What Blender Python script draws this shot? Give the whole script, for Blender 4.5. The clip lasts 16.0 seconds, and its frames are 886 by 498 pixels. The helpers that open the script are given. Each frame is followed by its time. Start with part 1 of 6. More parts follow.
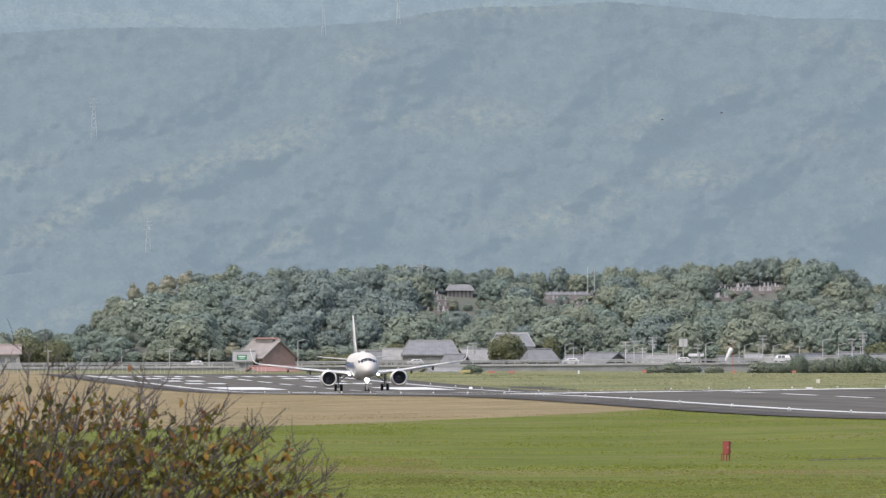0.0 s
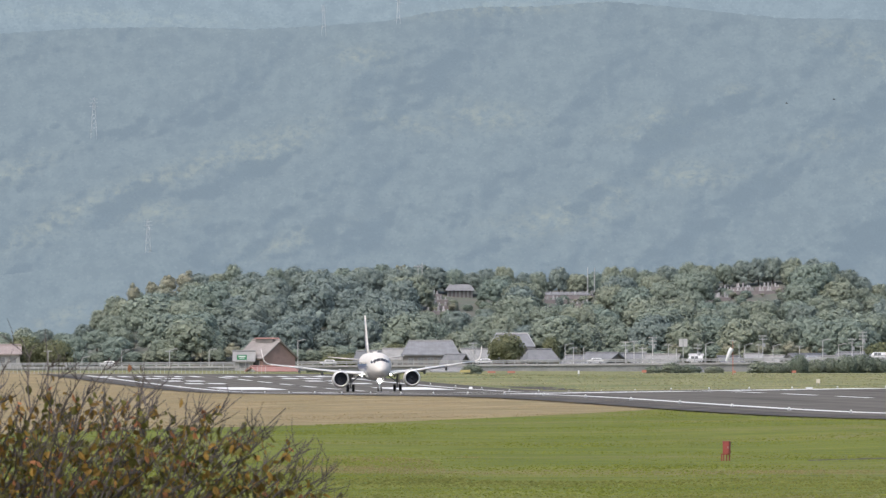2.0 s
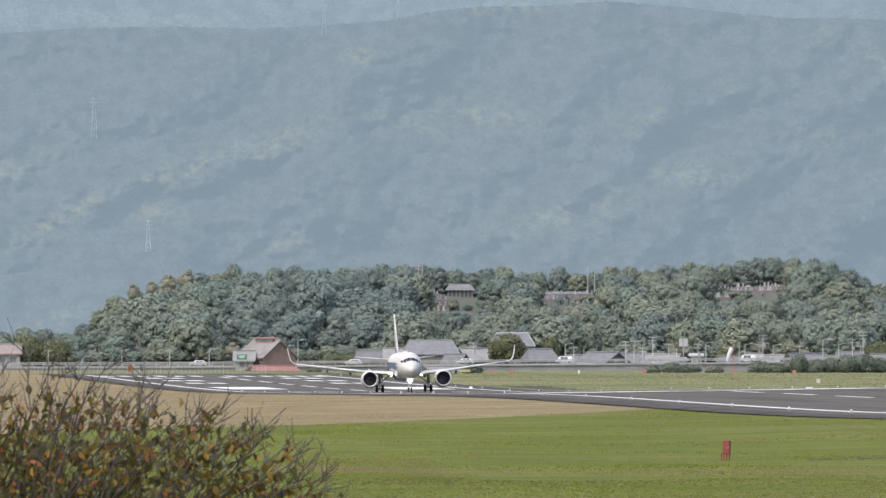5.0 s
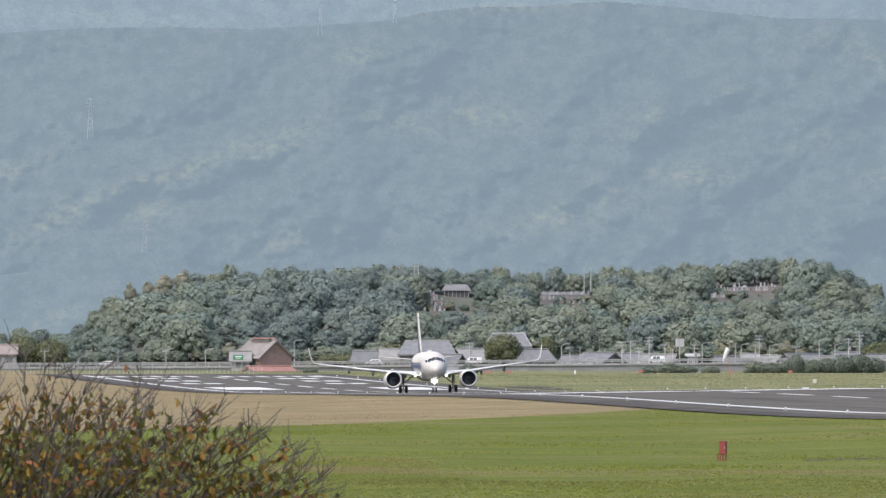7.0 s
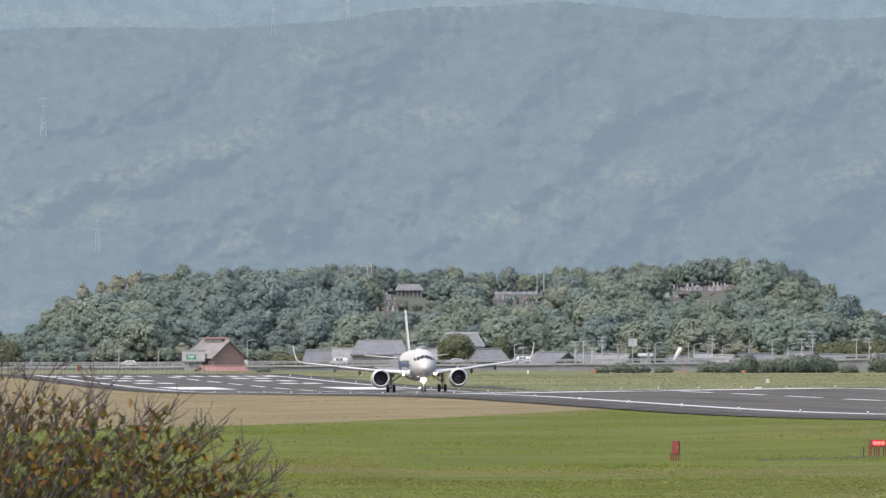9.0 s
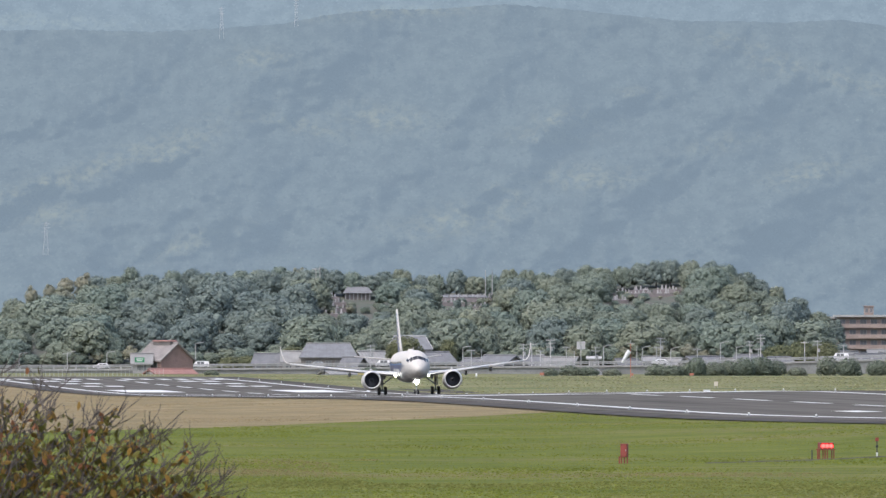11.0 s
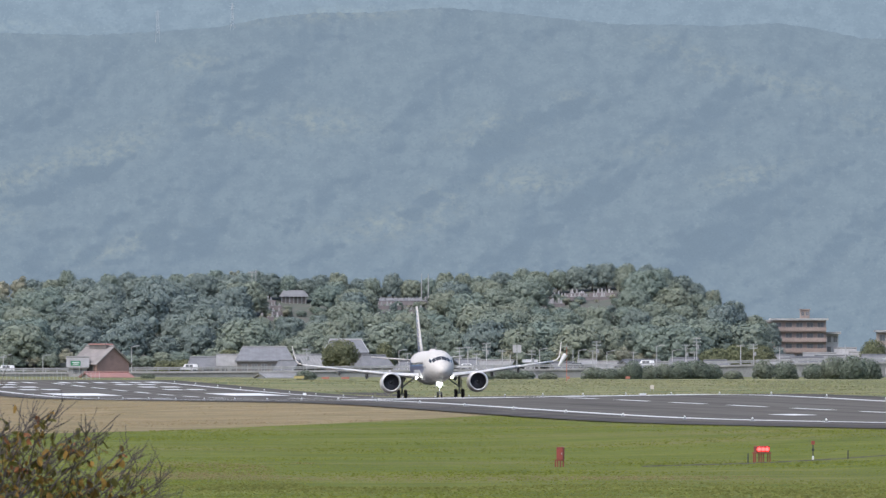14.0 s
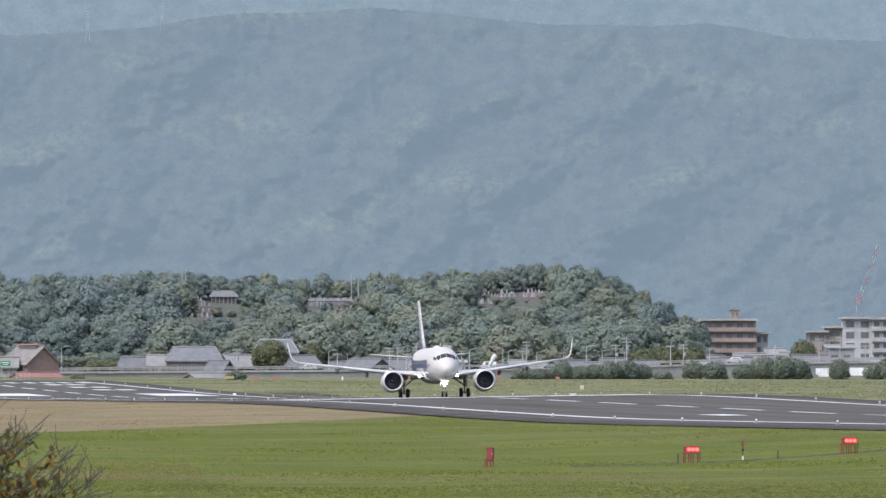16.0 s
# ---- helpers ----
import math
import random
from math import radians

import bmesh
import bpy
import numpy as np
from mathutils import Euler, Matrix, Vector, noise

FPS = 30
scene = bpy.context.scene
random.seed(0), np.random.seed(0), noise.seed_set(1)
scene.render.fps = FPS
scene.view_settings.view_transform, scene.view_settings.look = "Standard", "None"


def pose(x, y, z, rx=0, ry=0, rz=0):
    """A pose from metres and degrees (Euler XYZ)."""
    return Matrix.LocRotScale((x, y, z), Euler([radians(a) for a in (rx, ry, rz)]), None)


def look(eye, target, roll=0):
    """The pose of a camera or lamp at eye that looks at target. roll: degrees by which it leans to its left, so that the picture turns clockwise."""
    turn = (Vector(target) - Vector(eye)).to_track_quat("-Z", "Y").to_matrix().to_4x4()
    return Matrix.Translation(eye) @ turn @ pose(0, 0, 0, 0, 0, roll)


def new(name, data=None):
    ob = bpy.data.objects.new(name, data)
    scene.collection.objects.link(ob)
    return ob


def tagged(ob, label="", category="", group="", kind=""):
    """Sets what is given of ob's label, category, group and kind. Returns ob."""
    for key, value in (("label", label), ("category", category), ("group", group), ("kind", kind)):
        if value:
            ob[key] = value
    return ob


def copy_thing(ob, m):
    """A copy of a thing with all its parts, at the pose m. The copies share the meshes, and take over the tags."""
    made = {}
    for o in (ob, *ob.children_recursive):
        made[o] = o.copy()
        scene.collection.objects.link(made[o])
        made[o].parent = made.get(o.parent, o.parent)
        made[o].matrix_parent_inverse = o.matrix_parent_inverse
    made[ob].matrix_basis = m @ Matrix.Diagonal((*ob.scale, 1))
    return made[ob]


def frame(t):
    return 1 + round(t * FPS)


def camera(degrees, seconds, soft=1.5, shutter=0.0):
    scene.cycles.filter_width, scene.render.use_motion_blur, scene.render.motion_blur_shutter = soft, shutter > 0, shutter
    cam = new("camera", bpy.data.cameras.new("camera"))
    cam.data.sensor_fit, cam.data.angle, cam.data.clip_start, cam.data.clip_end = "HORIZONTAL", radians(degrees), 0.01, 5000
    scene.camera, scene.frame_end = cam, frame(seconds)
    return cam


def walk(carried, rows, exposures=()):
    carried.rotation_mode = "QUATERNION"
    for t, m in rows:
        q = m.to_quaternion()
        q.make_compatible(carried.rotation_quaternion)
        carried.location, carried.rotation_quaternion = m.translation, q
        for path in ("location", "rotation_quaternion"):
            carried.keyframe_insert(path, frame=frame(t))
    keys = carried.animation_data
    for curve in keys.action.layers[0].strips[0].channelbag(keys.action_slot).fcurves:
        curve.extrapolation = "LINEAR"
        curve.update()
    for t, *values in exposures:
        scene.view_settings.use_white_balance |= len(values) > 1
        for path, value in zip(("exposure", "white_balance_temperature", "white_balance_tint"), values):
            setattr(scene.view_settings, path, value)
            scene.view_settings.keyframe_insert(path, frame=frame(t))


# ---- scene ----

# ---- camera: a long lens on a tripod that pans after the aircraft ----
F = 26133.0                      # focal length in picture units
EYE = 8.0                        # height of the lens
HORIZON = 620.0
cam = camera(2 * math.degrees(math.atan(784 / F)), 16.0, soft=1.4)
# The lens is focused on the runway; the shrub at hand falls slightly out of focus.
cam.data.dof.use_dof, cam.data.dof.focus_distance, cam.data.dof.aperture_fstop = True, 2000.0, 125.0
PAN = [(0.0, 0, 0), (2.5, 0, 0), (3.0, 0.7, -1), (3.5, 1.2, -1.2), (4.0, 1, -1), (5.2, 0.2, -0.5), (6.3, -1, 0), (6.5, -2, 0), (7.0, -6.3, 0),
       (7.5, -29, -1.3), (8.0, -52, -1.4), (8.5, -74, -1), (9.0, -89.5, -0.4), (9.2, -98, 0), (10.2, -145, 2.5), (11.3, -194, 5),
       (11.5, -202.5, 5.2), (12.0, -220, 8.2), (12.5, -237, 9.4), (13.0, -248.3, 9.6), (13.5, -269, 10.8), (14.0, -294, 10.6),
       (14.5, -314, 10.3), (15.0, -337, 9.6), (15.5, -368, 10.8), (16.0, -418, 11)]
walk(cam, [(t, pose(0, 0, EYE, 90 + math.degrees((HORIZON - 441 + dy) / F), 0, math.degrees(dx / F))) for t, dx, dy in PAN],
     exposures=[(0.0, 0.96, 6500, 10), (7.0, 0.96, 6400, 10), (11.0, 0.89, 6220, 11), (13.0, 0.85, 6080, 11), (16.0, 0.84, 6080, 11)])


def at(px, py, y):
    """The place y metres ahead on the bearing px and the elevation py."""
    return Vector(((px - 784) / F * y, y, EYE - (py - HORIZON) / F * y))


# ---- light: hazy daylight, a veiled sun high on the left behind the camera ----
SUN_EL, SUN_AZ = 56.0, -138.0
world = bpy.data.worlds.new("sky")
scene.world = world
world.use_nodes = True
wn = world.node_tree
sky = wn.nodes.new("ShaderNodeTexSky")
sky.sky_type, sky.sun_disc = "NISHITA", False
sky.sun_elevation, sky.sun_rotation = radians(SUN_EL), radians(SUN_AZ)
sky.air_density, sky.dust_density, sky.ozone_density = 1.0, 4.0, 1.0
wn.nodes["Background"].inputs["Strength"].default_value = 0.15
wn.links.new(sky.outputs[0], wn.nodes["Background"].inputs["Color"])
sun = new("sun", bpy.data.lights.new("sun", "SUN"))
sun.data.energy, sun.data.angle, sun.data.color = 0.9, radians(40.0), (1.0, 0.95, 0.88)
_a, _e = radians(SUN_AZ), radians(SUN_EL)
sun.matrix_world = look((0, 0, 300), (-math.sin(_a) * math.cos(_e) * 100, -math.cos(_a) * math.cos(_e) * 100, 300 - math.sin(_e) * 100))


# ---- materials ----
def material(name, rough=0.6, metal=0.0):
    m = bpy.data.materials.new(name)
    m.use_nodes = True
    b = m.node_tree.nodes["Principled BSDF"]
    b.inputs["Roughness"].default_value, b.inputs["Metallic"].default_value = rough, metal
    return m, m.node_tree, b


def mixed(nt, a, b, fac):
    n = nt.nodes.new("ShaderNodeMix")
    n.data_type = "RGBA"
    for k, v in ((6, a), (7, b), (0, fac)):
        if isinstance(v, (tuple, float, int)):
            n.inputs[k].default_value = (*v, 1) if isinstance(v, tuple) else v
        else:
            nt.links.new(v, n.inputs[k])
    return n.outputs[2]


def noise_at(nt, scale, detail=4, stretch=(1, 1, 1), low=0.35, high=0.65, space="Object"):
    c = nt.nodes.new("ShaderNodeTexCoord")
    mp = nt.nodes.new("ShaderNodeMapping")
    mp.inputs["Scale"].default_value = stretch
    nt.links.new(c.outputs[space], mp.inputs[0])
    n = nt.nodes.new("ShaderNodeTexNoise")
    n.inputs["Scale"].default_value, n.inputs["Detail"].default_value = scale, detail
    nt.links.new(mp.outputs[0], n.inputs["Vector"])
    r = nt.nodes.new("ShaderNodeMapRange")
    r.inputs[1].default_value, r.inputs[2].default_value = low, high
    nt.links.new(n.outputs[0], r.inputs[0])
    return r.outputs[0]


def bump(nt, b, fac, strength=0.3, dist=0.05):
    n = nt.nodes.new("ShaderNodeBump")
    n.inputs["Strength"].default_value, n.inputs["Distance"].default_value = strength, dist
    nt.links.new(fac, n.inputs["Height"])
    nt.links.new(n.outputs[0], b.inputs["Normal"])


def paint(name, c1, c2=None, scale=1.0, rough=0.6, metal=0.0, relief=0.0, vary=0.0):
    """A surface whose colour wanders between two tones at two scales; vary: how far single objects differ."""
    m, nt, b = material(name, rough, metal)
    c2 = c2 or tuple(0.82 * v for v in c1)
    col = mixed(nt, c1, c2, noise_at(nt, scale))
    col = mixed(nt, col, tuple(0.75 * v for v in c2), noise_at(nt, scale * 9, 2, low=0.5, high=0.9))
    if vary:
        i = nt.nodes.new("ShaderNodeObjectInfo")
        h = nt.nodes.new("ShaderNodeHueSaturation")
        r = nt.nodes.new("ShaderNodeMapRange")
        r.inputs[3].default_value, r.inputs[4].default_value = 1 - vary, 1 + vary
        nt.links.new(i.outputs["Random"], r.inputs[0])
        nt.links.new(r.outputs[0], h.inputs["Value"])
        nt.links.new(col, h.inputs["Color"])
        col = h.outputs[0]
    nt.links.new(col, b.inputs["Base Color"])
    if relief:
        bump(nt, b, noise_at(nt, scale * 6, 3, low=0, high=1), relief)
    return m


def leaves(name, c1, c2, spread=0.25, translucent=0.42, gloss=0.25):
    m, nt, b = material(name, 0.75)
    b.inputs["Specular IOR Level"].default_value = gloss
    g = nt.nodes.new("ShaderNodeNewGeometry")
    o = nt.nodes.new("ShaderNodeObjectInfo")
    col = mixed(nt, c1, c2, o.outputs["Random"])
    h = nt.nodes.new("ShaderNodeHueSaturation")
    r = nt.nodes.new("ShaderNodeMapRange")
    r.inputs[3].default_value, r.inputs[4].default_value = 1 - spread, 1 + spread
    nt.links.new(g.outputs["Random Per Island"], r.inputs[0])
    nt.links.new(r.outputs[0], h.inputs["Value"])
    nt.links.new(col, h.inputs["Color"])
    nt.links.new(h.outputs[0], b.inputs["Base Color"])
    tr = nt.nodes.new("ShaderNodeBsdfTranslucent")
    nt.links.new(h.outputs[0], tr.inputs[0])
    mx = nt.nodes.new("ShaderNodeMixShader")
    mx.inputs[0].default_value = translucent
    nt.links.new(b.outputs[0], mx.inputs[1])
    nt.links.new(tr.outputs[0], mx.inputs[2])
    nt.links.new(mx.outputs[0], nt.nodes["Material Output"].inputs[0])
    return m


def glow(name, colour, strength):
    m, nt, b = material(name, 0.4)
    b.inputs["Base Color"].default_value = (*colour, 1)
    b.inputs["Emission Color"].default_value = (*colour, 1)
    b.inputs["Emission Strength"].default_value = strength
    return m


# ---- mesh helpers ----
def part(name, bm, mat, parent=None, label="", smooth=False):
    me = bpy.data.meshes.new(name)
    if smooth:
        for f in bm.faces:
            f.smooth = True
    bm.to_mesh(me)
    bm.free()
    for m in mat if isinstance(mat, (list, tuple)) else [mat]:
        me.materials.append(m)
    ob = new(name, me)
    ob.parent = parent
    return tagged(ob, label) if label else ob


def thing(name, place, label, category, group="", rz=0.0):
    ob = new(name)
    ob.matrix_basis = pose(*place, 0, 0, rz)
    return tagged(ob, label, category, group)


def box(bm, x0, x1, y0, y1, z0, z1, taper=0.0, mat=0):
    mx, my = (x0 + x1) / 2, (y0 + y1) / 2
    v = []
    for z, k in ((z0, 1), (z1, 1 - taper)):
        for x, y in ((x0, y0), (x1, y0), (x1, y1), (x0, y1)):
            v.append(bm.verts.new((mx + (x - mx) * k, my + (y - my) * k, z)))
    for q in ((3, 2, 1, 0), (4, 5, 6, 7), (0, 1, 5, 4), (1, 2, 6, 5), (2, 3, 7, 6), (3, 0, 4, 7)):
        bm.faces.new([v[i] for i in q]).material_index = mat


def rod(bm, p0, p1, r0, r1=None, n=8, caps=True):
    p0, p1 = Vector(p0), Vector(p1)
    r1 = r0 if r1 is None else r1
    d = (p1 - p0).normalized()
    a = d.orthogonal().normalized()
    b = d.cross(a)
    rings = []
    for p, r in ((p0, r0), (p1, r1)):
        rings.append([bm.verts.new(p + r * (math.cos(2 * math.pi * i / n) * a + math.sin(2 * math.pi * i / n) * b)) for i in range(n)])
    for i in range(n):
        bm.faces.new((rings[0][i], rings[0][(i + 1) % n], rings[1][(i + 1) % n], rings[1][i]))
    if caps:
        bm.faces.new(rings[0][::-1])
        bm.faces.new(rings[1])


def loft(bm, rings, closed=True, caps=True, mat=0):
    """Skin over rings of equally many points."""
    vs = [[bm.verts.new(p) for p in r] for r in rings]
    n = len(vs[0])
    for a, b in zip(vs, vs[1:]):
        for i in range(n if closed else n - 1):
            j = (i + 1) % n
            bm.faces.new((a[i], a[j], b[j], b[i])).material_index = mat
    if caps and closed:
        bm.faces.new(vs[0][::-1]).material_index = mat
        bm.faces.new(vs[-1]).material_index = mat
    return vs


def smoothed(table, x):
    """Smooth interpolation in a table of (x, value) pairs."""
    if x <= table[0][0]:
        return table[0][1]
    for (a, u), (b, w) in zip(table, table[1:]):
        if x <= b:
            k = (x - a) / (b - a)
            return u + (w - u) * k
    return table[-1][1]


def ease(a, b, x):
    k = min(1.0, max(0.0, (x - a) / (b - a)))
    return k * k * (3 - 2 * k)


# ---- the lie of the land ----
PSI = math.atan(1904 / F)         # heading of the runway against the y axis
AXIS = 162.5                      # where its centre line crosses y = 0
SIN, COS = math.sin(PSI), math.cos(PSI)


def along(x, y):
    """Distance along the runway and offset from its centre line, towards the camera positive."""
    return -(x - AXIS) * SIN + y * COS, -((x - AXIS) * COS + y * SIN)


def on_runway(s, q):
    return AXIS - s * SIN - q * COS, s * COS - q * SIN


# Height of the runway's near edge along it.
PROFILE = [(y, EYE - (v - HORIZON) * y / F) for y, v in (
    (900, 752), (1000, 746), (1197, 735.5), (1300, 731.5), (1379, 728), (1439, 723), (1497, 717), (1557, 711), (1615, 705.3), (1672, 700.5), (1730, 697),
    (1788, 695.2), (1845, 695), (1900, 695.6), (2075, 697), (2250, 697), (2380, 694.5), (2507, 688), (2650, 679), (2789, 670), (2950, 662))] + [(3400, 2.6), (6000, 2.6)]


def smooth_profile(s):
    return sum(smoothed(PROFILE, s + d) for d in (-40, -20, 0, 20, 40)) / 5


CROSSFALL = [(1100, 0.1), (1400, 0.25), (1500, 0.33), (1640, 0.48), (1700, 0.58), (1760, 0.68), (1845, 0.68), (2084, 0.56), (2178, 0.32), (2300, 0.04), (2400, 0.0)]


def runway_z(s, q):
    """The far side lies a little higher than the near one."""
    drop = 0.3 * ease(23, 31, q) * ease(2100, 1600, s) + 0.2 * ease(2200, 1850, s)
    crown = 0.25 * ease(1720, 1430, s) * max(0.0, 1 - (q / 23) ** 2)
    return smooth_profile(s) + smoothed(CROSSFALL, s) * (23 - q) / 46 - drop + crown


def ground_z(x, y):
    s, q = along(x, y)
    near = 1.5 + 5.0 * ease(330, 60, y) + 0.1 * noise.noise((x * 0.05, y * 0.01, 0))
    far = 2.35 + 0.15 * noise.noise((x * 0.02, y * 0.004, 5))
    flat = near if q > 0 else far
    k = ease(31, 72, q) if q > 0 else ease(30, 120, -q)
    z = runway_z(s, max(-33, min(33, q))) * (1 - k) + flat * k
    if abs(q) < 33 and s < 2990:
        z -= 0.25 * ease(30.2, 28.5, abs(q))
    return z


# ---- ground ----
def grass_material():
    """Mown turf, greener near the runway's foot, straw-coloured where it has been cut and left."""
    m, nt, b = material("grass", 0.9)
    b.inputs["Specular IOR Level"].default_value = 0.1
    one = (1, 1, 1)
    green = mixed(nt, (0.0869, 0.108, 0.0149), (0.127, 0.139, 0.0253), noise_at(nt, 0.03, 8, one, 0.4, 0.6))
    green = mixed(nt, green, (0.147, 0.133, 0.051), noise_at(nt, 0.012, 8, one, 0.5, 0.64))
    green = mixed(nt, green, (0.07, 0.0898, 0.0115), noise_at(nt, 0.11, 9, one, 0.46, 0.7))
    green = mixed(nt, green, (0.154, 0.153, 0.0414), noise_at(nt, 0.17, 9, one, 0.54, 0.74))
    green = mixed(nt, green, (0.0636, 0.0796, 0.0126), noise_at(nt, 0.6, 8, one, 0.5, 0.75))
    straw = mixed(nt, (0.223, 0.171, 0.0918), (0.176, 0.142, 0.0765), noise_at(nt, 0.03, 8, one, 0.4, 0.6))
    straw = mixed(nt, straw, (0.133, 0.112, 0.0561), noise_at(nt, 0.08, 9, one, 0.48, 0.68))
    straw = mixed(nt, straw, (0.285, 0.228, 0.133), noise_at(nt, 0.13, 9, one, 0.54, 0.7))
    far = mixed(nt, (0.145, 0.152, 0.068), (0.2, 0.185, 0.095), noise_at(nt, 0.02, 8, one, 0.42, 0.6))
    far = mixed(nt, far, (0.095, 0.115, 0.042), noise_at(nt, 0.015, 9, one, 0.52, 0.62))
    far = mixed(nt, far, (0.21, 0.19, 0.115), noise_at(nt, 0.05, 9, one, 0.54, 0.68))
    far = mixed(nt, far, (0.06, 0.078, 0.03), noise_at(nt, 0.1, 9, one, 0.52, 0.68))
    c = nt.nodes.new("ShaderNodeTexCoord")
    sep = nt.nodes.new("ShaderNodeSeparateXYZ")
    nt.links.new(c.outputs["Object"], sep.inputs[0])

    def side(a, bb, c0, soft, wobble):
        """1 where a x + b y > c0."""
        e = [nt.nodes.new("ShaderNodeMath") for _ in range(4)]
        for n, op in zip(e, ("MULTIPLY", "MULTIPLY", "ADD", "ADD")):
            n.operation = op
        e[0].inputs[1].default_value, e[1].inputs[1].default_value = a, bb
        nt.links.new(sep.outputs[0], e[0].inputs[0])
        nt.links.new(sep.outputs[1], e[1].inputs[0])
        nt.links.new(e[0].outputs[0], e[2].inputs[0])
        nt.links.new(e[1].outputs[0], e[2].inputs[1])
        w = nt.nodes.new("ShaderNodeMath")
        w.operation = "MULTIPLY"
        w.inputs[1].default_value = wobble
        nt.links.new(noise_at(nt, 0.2, 3, low=0, high=1), w.inputs[0])
        nt.links.new(e[2].outputs[0], e[3].inputs[0])
        nt.links.new(w.outputs[0], e[3].inputs[1])
        r = nt.nodes.new("ShaderNodeMapRange")
        r.inputs[1].default_value, r.inputs[2].default_value = c0, c0 + soft
        nt.links.new(e[3].outputs[0], r.inputs[0])
        return r.outputs[0]

    # The mown strip ends along a straight line; beyond the runway the turf is rougher.
    col = mixed(nt, green, straw, side(-6.57, 1.0, 1367.0, 4.0, 2.0))
    col = mixed(nt, col, far, side(COS, SIN, AXIS, 10.0, 1.0))
    nt.links.new(col, b.inputs["Base Color"])
    bump(nt, b, noise_at(nt, 1.2, 6, one, 0, 1), 0.35, 0.15)
    return m


GRASS = grass_material()


def build_ground():
    ys = list(np.linspace(-400, 0, 5)) + list(np.linspace(20, 300, 12)) + list(np.linspace(330, 1000, 50)) + list(np.linspace(1008, 3000, 230)) + list(np.linspace(3020, 3990, 40)) + [4100, 4300, 4600, 4950]
    fan = [-0.05 + 0.1 * i / 130 for i in range(131)]
    out = [0.07, 0.1, 0.16, 0.3, 0.6]
    us = [-u for u in out[::-1]] + fan + out
    verts = []
    for y in ys:
        w = max(y, 300.0)
        for u in us:
            x = u * w * (1 if abs(u) <= 0.051 else 1 + 4 * (abs(u) - 0.05))
            verts.append((x, y, ground_z(x, y)))
    n = len(us)
    faces = [(r * n + i, r * n + i + 1, (r + 1) * n + i + 1, (r + 1) * n + i) for r in range(len(ys) - 1) for i in range(n - 1)]
    me = bpy.data.meshes.new("ground")
    me.from_pydata(verts, [], faces)
    me.materials.append(GRASS)
    for p in me.polygons:
        p.use_smooth = True
    tagged(new("ground", me), "mown green turf with a strip of straw-coloured cut grass", "grass", kind="structure")


build_ground()


def asphalt_material():
    m, nt, b = material("asphalt", 0.95)
    b.inputs["Specular IOR Level"].default_value = 0.03
    col = mixed(nt, (0.122, 0.114, 0.1), (0.096, 0.09, 0.08), noise_at(nt, 0.02, 5, (1, 4, 1)))
    col = mixed(nt, col, (0.05, 0.047, 0.044), noise_at(nt, 0.6, 5, (1.0, 0.01, 1), 0.45, 0.72, "UV"))
    col = mixed(nt, col, (0.12, 0.118, 0.114), noise_at(nt, 0.12, 4, (1.0, 0.05, 1), 0.6, 0.9, "UV"))
    nt.links.new(col, b.inputs["Base Color"])
    bump(nt, b, noise_at(nt, 8, 3, low=0, high=1), 0.2, 0.02)
    return m


ASPHALT = asphalt_material()
SHOULDER = paint("shoulder_asphalt", (0.055, 0.051, 0.047), (0.085, 0.078, 0.07), 0.05, 0.95)
SHOULDER.node_tree.nodes["Principled BSDF"].inputs["Specular IOR Level"].default_value = 0.05
MARK = paint("marking_white", (0.72, 0.72, 0.7), (0.5, 0.5, 0.48), 0.3, 0.7)


def strip(name, s0, s1, q0, q1, mat, lift, parent=None, label="", step=15.0, cross=4.0):
    """A sheet laid along the runway."""
    ns, nq = max(2, int((s1 - s0) / step) + 1), max(2, int(abs(q1 - q0) / cross) + 1)
    ss, qs = np.linspace(s0, s1, ns), np.linspace(q0, q1, nq)
    verts = [(*on_runway(s, q), runway_z(s, q) + lift) for s in ss for q in qs]
    faces = [(r * nq + i, r * nq + i + 1, (r + 1) * nq + i + 1, (r + 1) * nq + i) for r in range(ns - 1) for i in range(nq - 1)]
    me = bpy.data.meshes.new(name)
    me.from_pydata(verts, [], faces)
    uv = me.uv_layers.new()
    flat = [(s, q) for s in ss for q in qs]
    for lp in me.loops:
        s, q = flat[lp.vertex_index]
        uv.data[lp.index].uv = (q, s)
    me.materials.append(mat)
    for p in me.polygons:
        p.use_smooth = True
    ob = new(name, me)
    ob.parent = parent
    return tagged(ob, label) if label else ob


